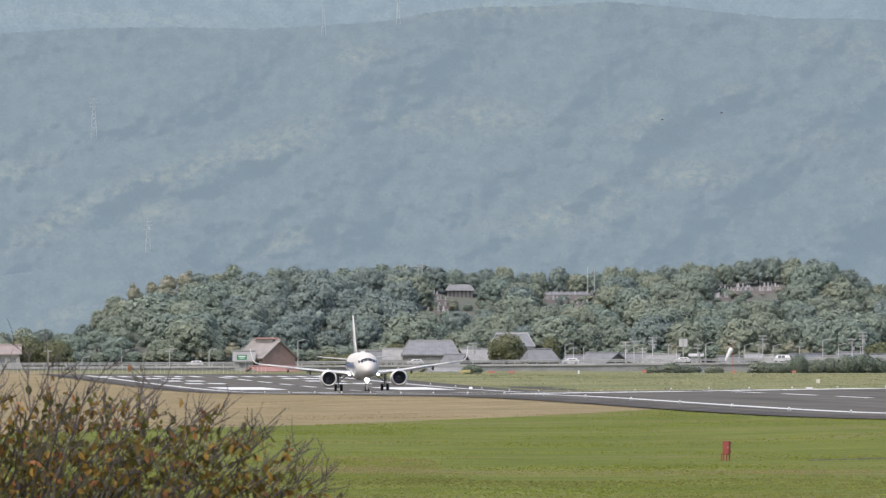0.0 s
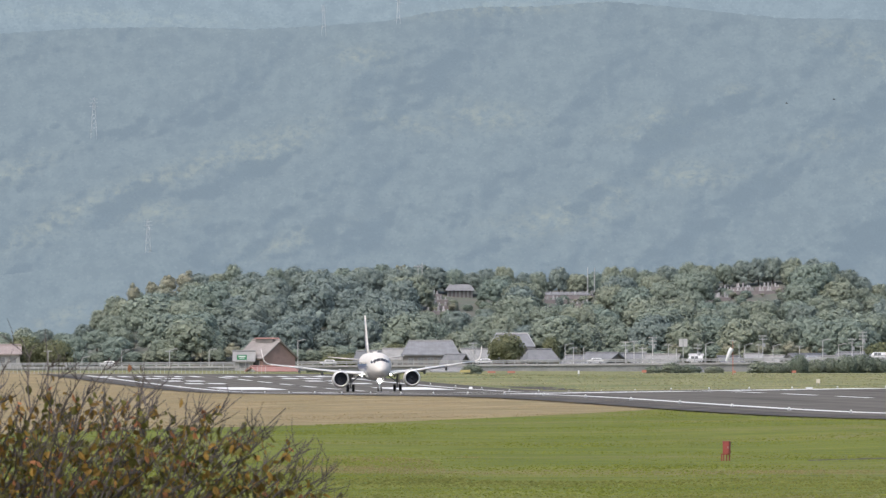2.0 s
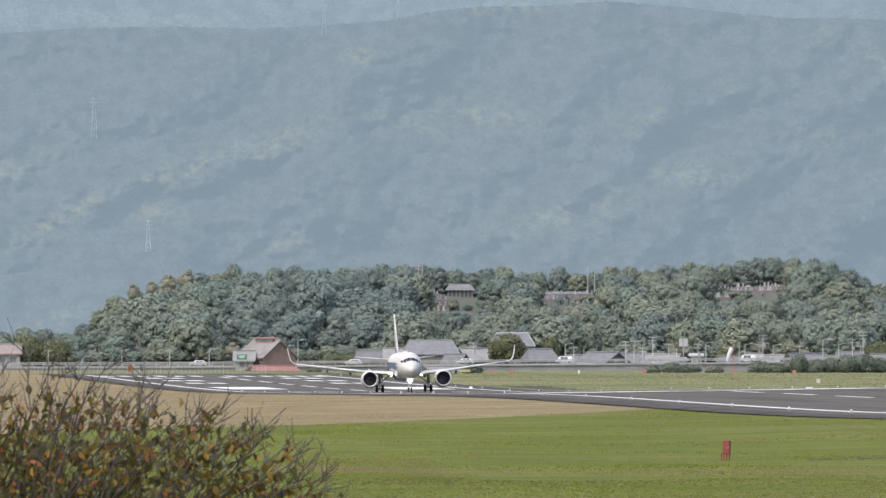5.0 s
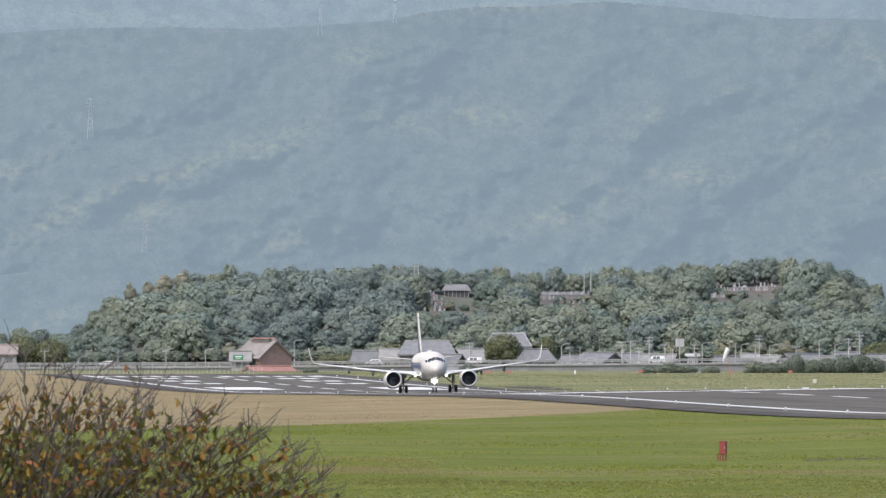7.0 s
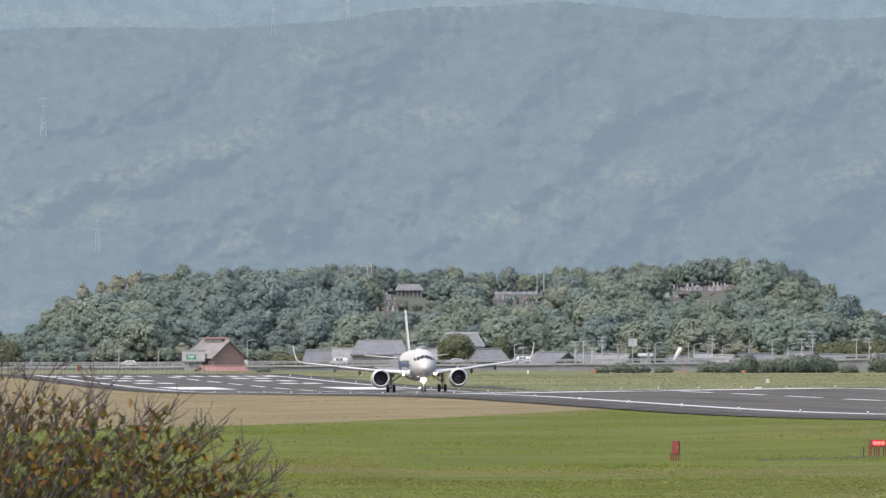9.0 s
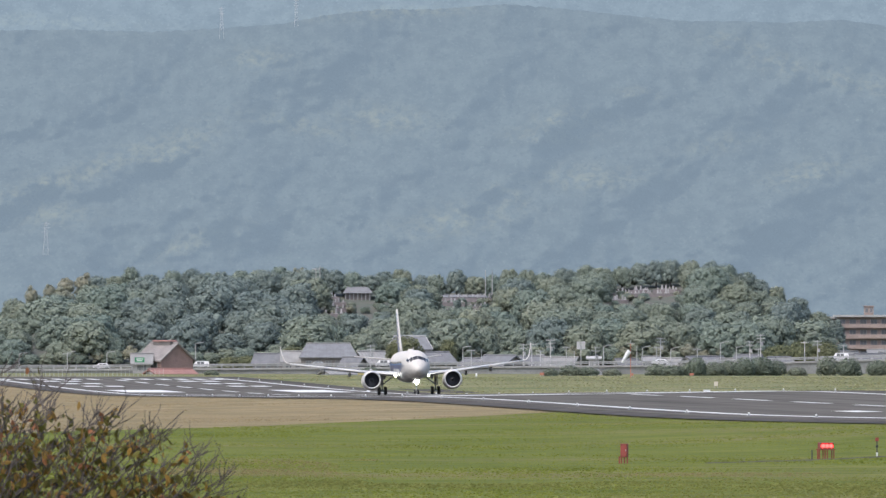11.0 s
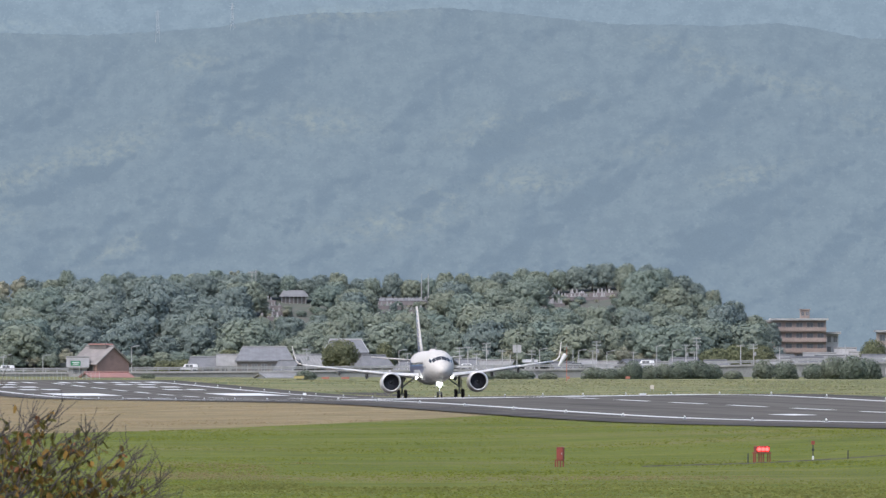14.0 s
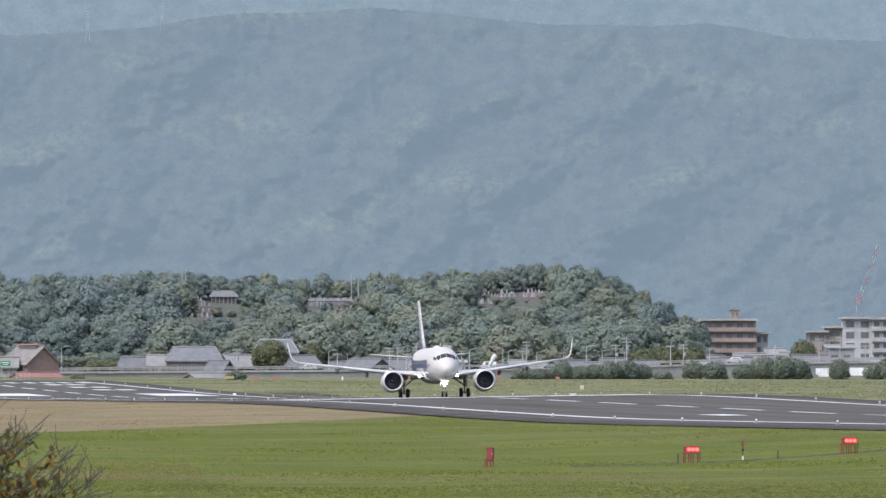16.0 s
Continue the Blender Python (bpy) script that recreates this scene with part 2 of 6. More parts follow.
def build_runway():
    rw = tagged(strip("runway", 850, 2960, -26, 26, ASPHALT, 0.03), "grey grooved asphalt runway with dark tyre marks", "runway", kind="structure")
    tagged(strip("runway_shoulder", 850, 2960, 26, 29.5, SHOULDER, 0.02), "dark asphalt shoulder beside the runway", "shoulder", kind="structure")
    tagged(strip("runway_shoulder", 850, 2960, -30.5, -26, SHOULDER, 0.02), "dark asphalt shoulder beside the runway", "shoulder", kind="structure")
    for q in (-22.5, 22.5):
        strip("edge_line", 850, 2880, q - 0.55, q + 0.55, MARK, 0.05, rw, "white painted edge line", cross=1)
    s = 849.0
    while s < 2800:
        strip("centre_dash", s, s + 37.5, -0.45, 0.45, MARK, 0.05, rw, "white painted centre line dash", cross=1)
        s += 62.5
    for k in range(-6, 7):
        if k:
            strip("threshold_bar", 1785, 1835, 3.4 * k - 1.4, 3.4 * k + 1.4, MARK, 0.09, rw, "white threshold stripe", 8.0, 1.0)
    strip("touchdown_mark", 1398, 1420.5, 9.7, 12.3, MARK, 0.05, rw, "white touchdown zone bar")
    for q in (-14, 14):
        strip("aiming_mark", 2462, 2535, q - 4.8, q + 4.8, MARK, 0.05, rw, "broad white aiming point block")
    for s in (2330, 2630, 2700, 2770):
        for q in (-15, -11, 11, 15):
            strip("touchdown_mark", s, s + 22, q - 1.5, q + 1.5, MARK, 0.05, rw, "white touchdown zone bar")
    for k in range(-6, 7):
        if k:
            strip("threshold_bar", 2830, 2860, 3.4 * k - 0.9, 3.4 * k + 0.9, MARK, 0.05, rw, "white threshold stripe")
    strip("taxiway", 2440, 2560, -70, -33, SHOULDER, 0.03)["kind"] = "structure"
    return rw


RUNWAY = build_runway()


# ---- mountains ----
# Bamboo and clearings, painted paler as if sunlit: bearing, elevation, half length, half height, slant.
PALE = [(320, 305, 240, 22, -0.38), (110, 385, 120, 26, -0.45), (480, 262, 90, 26, -0.3), (1188, 208, 62, 20, 0.0), (1150, 236, 70, 16, 0.05), (990, 385, 110, 28, -0.15), (1225, 310, 95, 22, 0.0), (1310, 160, 34, 9, 0.1),
        (1482, 72, 60, 16, 0.15), (1560, 110, 50, 20, 0.2), (880, 16, 140, 12, -0.05), (640, 100, 50, 20, 0.0), (270, 375, 70, 22, 0.0), (860, 205, 80, 24, 0.1), (110, 562, 60, 14, -0.3), (520, 425, 90, 16, -0.3), (700, 215, 90, 14, 0.2),
        (1085, 345, 40, 22, 0.4), (1700, 140, 90, 18, 0.2), (1620, 300, 80, 22, -0.2), (210, 30, 200, 12, 0.05), (30, 300, 60, 20, -0.3), (1880, 210, 80, 20, 0.1), (1450, 250, 60, 16, -0.2)]
# Spurs that run down the slope: two ends, breadth, height.
SPURS = [(760, 20, 540, 250, 70, 60), (540, 250, 100, 340, 45, 60), (100, 340, -100, 470, 50, 50), (1080, 0, 985, 220, 60, 40), (985, 220, 790, 340, 60, 45), (1520, 60, 1200, 205, 60, 55), (1200, 205, 990, 380, 60, 60),
         (990, 380, 760, 470, 50, 45), (1640, 90, 1330, 270, 50, 40), (1330, 270, 1150, 420, 60, 45), (450, 60, 260, 200, 50, 35), (260, 200, 0, 300, 45, 40), (640, 300, 330, 430, 55, 50), (1900, 70, 1650, 260, 60, 50), (1650, 260, 1450, 420, 60, 45), (330, 430, 150, 480, 40, 40), (2200, 90, 1850, 330, 70, 55)]


def spurs_at(px, py):
    px, py = px + 55 * noise.noise((px * 0.008, py * 0.011, 3)) + 18 * noise.noise((px * 0.03, py * 0.04, 4)), py + 40 * noise.noise((px * 0.009, py * 0.012, 6)) + 14 * noise.noise((px * 0.03, py * 0.035, 8))
    d = 0.0
    for x0, y0, x1, y1, w, h in SPURS:
        ux, uy = x1 - x0, y1 - y0
        k = min(1.0, max(0.0, ((px - x0) * ux + (py - y0) * uy) / (ux * ux + uy * uy)))
        d = max(d, 0.6 * h * math.exp(-(math.hypot(px - x0 - k * ux, py - y0 - k * uy) / (1.3 * w)) ** 1.5))
    return d


def pale_at(px, py):
    v = 0.0
    for x, y, a, b, t in PALE:
        ex, ey = px - x, py - y - t * (px - x)
        v = max(v, math.exp(-(ex / a) ** 2 - (ey / b) ** 2))
    return v


def mountain_material(name, base, lit, haze_glow, amount):
    """Wooded backdrop slopes; an even blue emission stands in for miles of haze."""
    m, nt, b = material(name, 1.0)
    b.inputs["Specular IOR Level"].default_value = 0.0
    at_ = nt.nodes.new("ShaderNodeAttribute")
    at_.attribute_name = "sunlit_bamboo"
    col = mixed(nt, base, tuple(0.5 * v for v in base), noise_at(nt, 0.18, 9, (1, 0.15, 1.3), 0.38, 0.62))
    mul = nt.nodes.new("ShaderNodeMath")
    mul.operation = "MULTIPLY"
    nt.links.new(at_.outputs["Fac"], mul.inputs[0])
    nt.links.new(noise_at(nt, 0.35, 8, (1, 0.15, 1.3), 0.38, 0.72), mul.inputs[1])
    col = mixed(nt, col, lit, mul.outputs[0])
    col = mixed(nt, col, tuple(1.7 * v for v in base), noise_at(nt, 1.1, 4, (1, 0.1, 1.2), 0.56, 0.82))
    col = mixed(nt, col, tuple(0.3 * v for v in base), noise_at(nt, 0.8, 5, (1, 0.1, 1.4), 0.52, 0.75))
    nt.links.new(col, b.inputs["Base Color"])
    b.inputs["Emission Color"].default_value = (*haze_glow, 1)
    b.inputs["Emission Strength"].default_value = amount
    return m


def mountain(name, ridge, foot, y0, y1, mat, seed, rough, label, cols=520, rows=150):
    verts, pale = [], []
    for r in range(rows + 1):
        v = r / rows
        for c in range(cols + 1):
            px = -260 + 2560 * c / cols
            top = smoothed(ridge, px) + 2.5 * noise.noise((px * 0.09, seed, 0)) + 1.2 * noise.noise((px * 0.2, seed, 1))
            py = foot + (top - foot) * v
            u, w = 0.88 * px - 0.47 * py, 0.47 * px + 0.88 * py
            big = noise.noise((u * 0.004, w * 0.011, seed)) * 0.7 + noise.noise((u * 0.011, w * 0.02, seed + 3)) * 0.35
            mid = noise.noise((px * 0.03, py * 0.04, seed + 7)) * 0.2 + noise.noise((px * 0.07, py * 0.09, seed + 9)) * 0.12
            d = (big + mid) * rough * (1 - 0.3 * v) - (spurs_at(px, py) if rough > 30 else 0)
            verts.append(at(px, py, min(4985, y0 + (y1 - y0) * v + d)))
            pale.append(pale_at(px, py))
    n = cols + 1
    faces = [(r * n + i, r * n + i + 1, (r + 1) * n + i + 1, (r + 1) * n + i) for r in range(rows) for i in range(cols)]
    me = bpy.data.meshes.new(name)
    me.from_pydata(verts, [], faces)
    me.materials.append(mat)
    me.attributes.new("sunlit_bamboo", "FLOAT", "POINT").data.foreach_set("value", pale)
    for p in me.polygons:
        p.use_smooth = True
    return tagged(new(name, me), label, "mountain", kind="structure")


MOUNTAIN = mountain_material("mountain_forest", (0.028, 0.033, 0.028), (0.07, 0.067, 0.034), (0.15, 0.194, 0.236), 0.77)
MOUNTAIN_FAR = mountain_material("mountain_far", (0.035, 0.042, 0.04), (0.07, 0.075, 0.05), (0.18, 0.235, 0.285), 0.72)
RIDGE = [(-260, 75), (0, 60), (150, 50), (300, 48), (450, 52), (575, 45), (680, 38), (760, 22), (850, 12), (950, 12), (1040, 5), (1080, 3), (1200, 13), (1300, 24), (1400, 33),
         (1500, 33), (1568, 36), (1668, 30), (1740, 40), (1818, 57), (1986, 62), (2300, 70)]
FOOTHILL = [(-260, 515), (0, 488), (80, 478), (150, 465), (210, 452), (270, 446), (320, 458), (380, 500), (500, 560), (700, 600), (2300, 630)]
mountain("backdrop_mountain", RIDGE, 660, 4480, 4820, MOUNTAIN, 2, 32, "hazy blue-green wooded mountain slope with paler clearings painted sunlit")
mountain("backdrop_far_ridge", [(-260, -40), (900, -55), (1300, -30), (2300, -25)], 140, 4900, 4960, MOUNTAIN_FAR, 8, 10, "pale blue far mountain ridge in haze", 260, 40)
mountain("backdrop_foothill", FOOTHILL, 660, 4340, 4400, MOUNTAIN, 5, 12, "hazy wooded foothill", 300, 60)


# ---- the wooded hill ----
# Leaf colours are raised in brightness to stand in for the haze.
LEAF_HILL = leaves("hazed_hill_leaves", (0.142, 0.188, 0.155), (0.185, 0.21, 0.15), 0.1, 0.12, 0.8)
LEAF_YELLOW = leaves("hazed_yellowing_leaves", (0.24, 0.235, 0.165), (0.205, 0.215, 0.155), 0.1, 0.12, 0.8)
LEAF_DARK = leaves("hazed_dark_leaves", (0.128, 0.168, 0.155), (0.144, 0.18, 0.152), 0.1, 0.12, 0.8)
BARK = paint("bark", (0.09, 0.075, 0.06), None, 2.0, 0.9)
SOIL = paint("hill_undergrowth", (0.075, 0.095, 0.07), (0.1, 0.095, 0.08), 0.25, 0.95, relief=0.5)
SKYLINE = [(-260, 600), (-60, 592), (0, 590), (40, 580), (80, 585), (110, 590), (150, 575), (175, 555), (200, 525), (240, 505), (280, 498), (310, 482), (375, 490), (415, 470), (450, 485),
           (490, 472), (580, 480), (660, 470), (740, 470), (760, 478), (800, 475), (830, 487), (885, 472), (930, 485), (980, 475), (1020, 485), (1060, 480), (1095, 467), (1130, 476), (1165, 480),
           (1205, 462), (1250, 470), (1290, 465), (1400, 456), (1450, 460), (1490, 470), (1510, 488), (1540, 495), (1568, 514), (1618, 539), (1658, 564), (1678, 592), (1690, 630), (1720, 646), (2300, 650)]
HILL_Y0, HILL_Y1 = 4000.0, 4170.0


def hill_top(px):
    return sum(smoothed(SKYLINE, px + d) for d in (-30, -15, 0, 15, 30)) / 5 + 34


def hill_point(px, v):
    foot, top = 652, min(hill_top(px), 652)
    return at(px, foot + (top - foot) * (v ** 0.9), HILL_Y0 + (HILL_Y1 - HILL_Y0) * v)


def slope_y(px, py):
    """How far off the hillside is at the bearing px and the elevation py."""
    v = max(0.0, (652 - py) / (652 - min(hill_top(px), 651))) ** (1 / 0.9)
    return HILL_Y0 + (HILL_Y1 - HILL_Y0) * min(1.0, v)


def build_hill():
    cols, rows = 220, 24
    verts = [hill_point(-260 + 2560 * c / cols, r / rows) for r in range(rows + 1) for c in range(cols + 1)]
    verts += [(v.x, 4300, 0) for v in verts[-(cols + 1):]]
    n = cols + 1
    faces = [(r * n + i, r * n + i + 1, (r + 1) * n + i + 1, (r + 1) * n + i) for r in range(rows + 1) for i in range(cols)]
    me = bpy.data.meshes.new("hill")
    me.from_pydata(verts, [], faces)
    me.materials.append(SOIL)
    for p in me.polygons:
        p.use_smooth = True
    tagged(new("hill", me), "low hill of dark soil under dense woodland", "hill", kind="structure")


build_hill()


def crown_mesh(rng, width, height, lobes, cards, leaf):
    """A domed crown of leafy lobes: a dark heart in each and leaf clumps all over it."""
    bm = bmesh.new()
    for k in range(lobes):
        a = 2 * math.pi * (k * 0.382 + rng.random() * 0.08)
        f = (k - 0.5) / max(1, lobes - 1)
        d = 0.0 if k == 0 else width * 0.35 * math.sqrt(1 - (0.9 * f) ** 2) * rng.uniform(0.85, 1.1)
        r = width * (0.4 if k == 0 else rng.uniform(0.07, 0.17))
        c = Vector((d * math.cos(a), d * math.sin(a), height * (0.55 if k == 0 else 0.2 + 0.64 * f * rng.uniform(0.85, 1.1))))
        flat = rng.uniform(0.75, 0.95)
        heart = bmesh.ops.create_icosphere(bm, subdivisions=1, radius=r * 0.8, matrix=Matrix.Translation(c) @ Matrix.Diagonal((1, 1, flat, 1)))
        for v in heart["verts"]:
            v.co += Vector((rng.uniform(-1, 1), rng.uniform(-1, 1), rng.uniform(-1, 1))) * r * 0.05
        for _ in range(cards if k else int(cards * 8)):
            n = Vector((rng.gauss(0, 1), rng.gauss(0, 1), rng.gauss(0.25, 1))).normalized()
            p = c + Vector((n.x, n.y, n.z * flat)) * r * rng.uniform(0.87, 1.12)
            n = (n + Vector((rng.uniform(-1, 1), rng.uniform(-1, 1), rng.uniform(-0.6, 1))) * 0.36).normalized()
            t = n.orthogonal().normalized()
            t = (Matrix.Rotation(rng.uniform(0, 6.28), 3, n) @ t)
            u = n.cross(t)
            w = leaf * rng.uniform(0.6, 1.3)
            h = w * rng.uniform(0.5, 0.9)
            q = [bm.verts.new(p + t * i * w + u * j * h + n * kk) for i, j, kk in ((-0.5, 0, 0), (0, -0.5, 0.1 * w), (0.5, 0, 0), (0, 0.5, 0.1 * w))]
            bm.faces.new(q)
    return bm


def trunk_mesh(rng, height, r):
    bm = bmesh.new()
    rod(bm, (0, 0, -1.0), (0, 0, height * 0.45), r, r * 0.7, 7)
    for k in range(4):
        a = k * 1.57 + rng.random()
        rod(bm, (0, 0, height * rng.uniform(0.3, 0.42)), (math.cos(a) * height * 0.22, math.sin(a) * height * 0.22, height * 0.62), r * 0.45, r * 0.15, 5)
    return bm


def make_tree(name, rng, width, height, mat, label, lobes=40, cards=95, leaf=0.54):
    ob = thing(name, (0, 0, 0), label, "tree")
    part("trunk", trunk_mesh(rng, height, 0.25 + 0.01 * height), BARK, ob, "dark tapered trunk")
    part("crown", crown_mesh(rng, width, height, lobes, cards, leaf), mat, ob)
    return ob


def plant(model, place, size, turn, group, label=""):
    c = copy_thing(model, pose(*place, 0, 0, turn))
    c.matrix_basis = c.matrix_basis @ Matrix.Diagonal((size[0], size[0], size[1], 1))
    return tagged(c, label, group=group)


def build_woods():
    rng = random.Random(11)
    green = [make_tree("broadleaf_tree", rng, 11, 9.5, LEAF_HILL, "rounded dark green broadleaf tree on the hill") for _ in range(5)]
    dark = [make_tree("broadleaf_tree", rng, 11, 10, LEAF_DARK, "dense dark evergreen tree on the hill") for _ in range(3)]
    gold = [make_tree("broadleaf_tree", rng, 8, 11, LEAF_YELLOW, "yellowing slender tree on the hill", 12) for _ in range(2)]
    for m in green + dark + gold:
        m.location = (0, 0, 0)
    spots = []
    tries = 0
    while len(spots) < 235 and tries < 20000:
        tries += 1
        px, v = rng.uniform(-120, 1690), rng.random() ** 0.85
        if hill_top(px) > 640:
            continue
        p = hill_point(px, v)
        py = HORIZON - (p.z - EYE) * F / p.y
        if py > 640 or any(abs(px - a) < 42 and abs(py - b) < 13 for a, b in spots):
            continue
        if any(x0 < px < x1 and y0 < py < y1 for x0, x1, y0, y1 in CLEARINGS):
            continue
        spots.append((px, py))
        yellow = (220 < px < 350 and py < 560) or (390 < px < 440 and py < 520) or (680 < px < 740 and py < 500)
        if yellow and rng.random() < 0.7:
            m = rng.choice(gold)
        elif 430 < px < 720 or rng.random() < 0.2:
            m = rng.choice(dark)
        else:
            m = rng.choice(green)
        k = rng.uniform(0.75, 1.5)
        room = (at(px, max(smoothed(SKYLINE, px + e) for e in (-25, 0, 25)), p.y).z - p.z) / 9.5
        k = min(k, max(0.45, room))
        for x0, x1, y0, y1 in CLEARINGS:
            if x0 - 20 < px < x1 + 20 and py >= y1:
                k = min(k, max(0.25, (py - y1) * p.y / F / 9.0))
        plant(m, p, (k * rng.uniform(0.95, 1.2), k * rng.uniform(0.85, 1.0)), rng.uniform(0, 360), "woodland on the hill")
    px = -140.0
    while px < 1690:
        p = hill_point(px, 0.05)
        k = rng.uniform(0.45, 0.75)
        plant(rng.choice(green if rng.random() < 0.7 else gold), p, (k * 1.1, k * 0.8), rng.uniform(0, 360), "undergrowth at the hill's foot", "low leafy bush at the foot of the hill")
        px += rng.uniform(22, 34)
    px = -130.0
    while px < 1682:
        p = hill_point(px, 0.93)
        want = at(px, smoothed(SKYLINE, px), p.y).z - p.z
        if hill_top(px) < 640 and want > 2:
            k = rng.uniform(0.8, 1.15)
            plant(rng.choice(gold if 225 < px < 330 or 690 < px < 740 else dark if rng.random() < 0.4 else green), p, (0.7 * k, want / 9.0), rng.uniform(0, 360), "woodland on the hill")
        px += rng.uniform(24, 40)
    # low bushes among the graves
    for x0, x1, y0, y1 in CLEARINGS:
        for _ in range(int((x1 - x0) / 6)):
            px, py = rng.uniform(x0, x1), rng.choice((rng.uniform(y0 - 8, y0), rng.uniform(y1 - 8, y1 + 8)))
            k = rng.uniform(0.1, 0.24)
            p = at(px, py, slope_y(px, py))
            plant(rng.choice(green + gold), p, (k * 1.6, k), rng.uniform(0, 360), "bushes among the graves", "low clipped bush among the gravestones")
    for m in green + dark + gold:
        for o in (*m.children, m):
            bpy.data.objects.remove(o)


CLEARINGS = [(748, 868, 503, 548), (950, 1055, 512, 540), (1248, 1390, 498, 530)]
build_woods()


# ---- the airliner: nose towards +y, the main wheels at y = 0 ----
WHITE = paint("white_paint", (0.52, 0.495, 0.46), (0.475, 0.455, 0.425), 0.3, 0.65)
WHITE.node_tree.nodes["Principled BSDF"].inputs["Specular IOR Level"].default_value = 0.3
BLUE = paint("blue_paint", (0.035, 0.05, 0.12), (0.04, 0.06, 0.14), 0.4, 0.3)
SKYBLUE = paint("light_blue_paint", (0.05, 0.14, 0.32), None, 0.4, 0.3)
BELLY = paint("belly_grey", (0.34, 0.335, 0.33), (0.28, 0.28, 0.275), 0.4, 0.5)
WING = paint("wing_grey", (0.5, 0.5, 0.49), (0.44, 0.44, 0.43), 0.4, 0.5)
METAL = paint("bare_metal", (0.75, 0.75, 0.74), None, 1.0, 0.5, 0.7)
GEAR = paint("gear_paint", (0.35, 0.36, 0.37), (0.2, 0.2, 0.2), 3.0, 0.5)
RUBBER = paint("tyre_rubber", (0.02, 0.02, 0.02), (0.035, 0.033, 0.03), 4.0, 0.85)
DARK = paint("dark_fan", (0.03, 0.034, 0.042), (0.04, 0.043, 0.05), 2.0, 0.5, 0.3)
BLADE = paint("fan_blade", (0.06, 0.066, 0.08), None, 2.0, 0.5, 0.4)
PANE = paint("cockpit_glass", (0.045, 0.042, 0.042), None, 1.0, 0.12)
LAMP = glow("landing_light", (1.0, 0.97, 0.9), 40.0)
NOSE = 17.7
BODY = [(0.0, 0.04, 0.04, 3.28), (0.12, 0.34, 0.32, 3.28), (0.4, 0.66, 0.62, 3.32), (0.9, 1.0, 0.97, 3.4), (1.5, 1.27, 1.27, 3.5), (2.2, 1.5, 1.54, 3.61), (3.2, 1.74, 1.84, 3.76),
        (4.5, 1.9, 2.04, 3.87), (6.0, 1.975, 2.13, 3.92), (10, 1.975, 2.13, 3.92), (16, 1.975, 2.13, 3.92), (22, 1.975, 2.13, 3.92), (25.5, 1.95, 2.1, 3.94), (28, 1.84, 1.95, 4.05),
        (31, 1.52, 1.63, 4.32), (34, 1.0, 1.1, 4.73), (36.4, 0.5, 0.6, 5.05), (37.5, 0.2, 0.26, 5.25)]


def body_at(d):
    for a, b in zip(BODY, BODY[1:]):
        if d <= b[0]:
            k = (d - a[0]) / (b[0] - a[0])
            return [u + (w - u) * k for u, w in zip(a, b)]
    return BODY[-1]


def skin(d, angle, out=0.0):
    """A point of the fuselage d metres behind the nose, angle in degrees from the top, positive to the left wing."""
    _, rw, rh, zc = body_at(d)
    a = radians(angle)
    return Vector((-(rw + out) * math.sin(a), NOSE - d, zc + (rh + out) * math.cos(a)))


def patch(bm, d0, d1, a0, a1, out=0.012, nd=3, na=3):
    g = [[bm.verts.new(skin(d0 + (d1 - d0) * i / nd, a0 + (a1 - a0) * j / na, out)) for j in range(na + 1)] for i in range(nd + 1)]
    for i in range(nd):
        for j in range(na):
            bm.faces.new((g[i][j], g[i][j + 1], g[i + 1][j + 1], g[i + 1][j]))


def foil(chord, thick, n=9):
    """The outline of a wing section: chordwise place from the leading edge, and height."""
    up = [(chord * (1 - math.cos(math.pi * i / n)) / 2) for i in range(n + 1)]
    t = [thick * (1.48 * math.sqrt(u / chord) - 0.63 * u / chord - 1.76 * (u / chord) ** 2 + 1.42 * (u / chord) ** 3 - 0.5 * (u / chord) ** 4) for u in up]
    return [(u, 1.0 * h) for u, h in zip(up, t)] + [(u, -0.75 * h) for u, h in list(zip(up, t))[-2:0:-1]]


def wheel(parent, x, y, r, w, name="wheel"):
    bm = bmesh.new()
    prof = [(-w / 2, r * 0.55), (-w / 2, r * 0.86), (-w * 0.36, r * 0.97), (0, r), (w * 0.36, r * 0.97), (w / 2, r * 0.86), (w / 2, r * 0.55)]
    n = 28
    loft(bm, [[(o, rr * math.cos(2 * math.pi * i / n), rr * math.sin(2 * math.pi * i / n)) for o, rr in prof] for i in range(n)] + [[(o, rr, 0) for o, rr in prof]], closed=False)
    ob = part(name, bm, RUBBER, parent, "black rubber tyre wheel", True)
    ob.location = (x, y, r)
    bm = bmesh.new()
    rod(bm, (-w * 0.42, 0, 0), (w * 0.42, 0, 0), r * 0.56, None, 20)
    for k in range(6):
        a = k * math.pi / 3
        for sx in (-1, 1):
            rod(bm, (sx * w * 0.42, r * 0.33 * math.cos(a), r * 0.33 * math.sin(a)), (sx * w * 0.47, r * 0.33 * math.cos(a), r * 0.33 * math.sin(a)), r * 0.09, None, 6)
    part("rim", bm, GEAR, ob, "grey metal rim")
    return ob


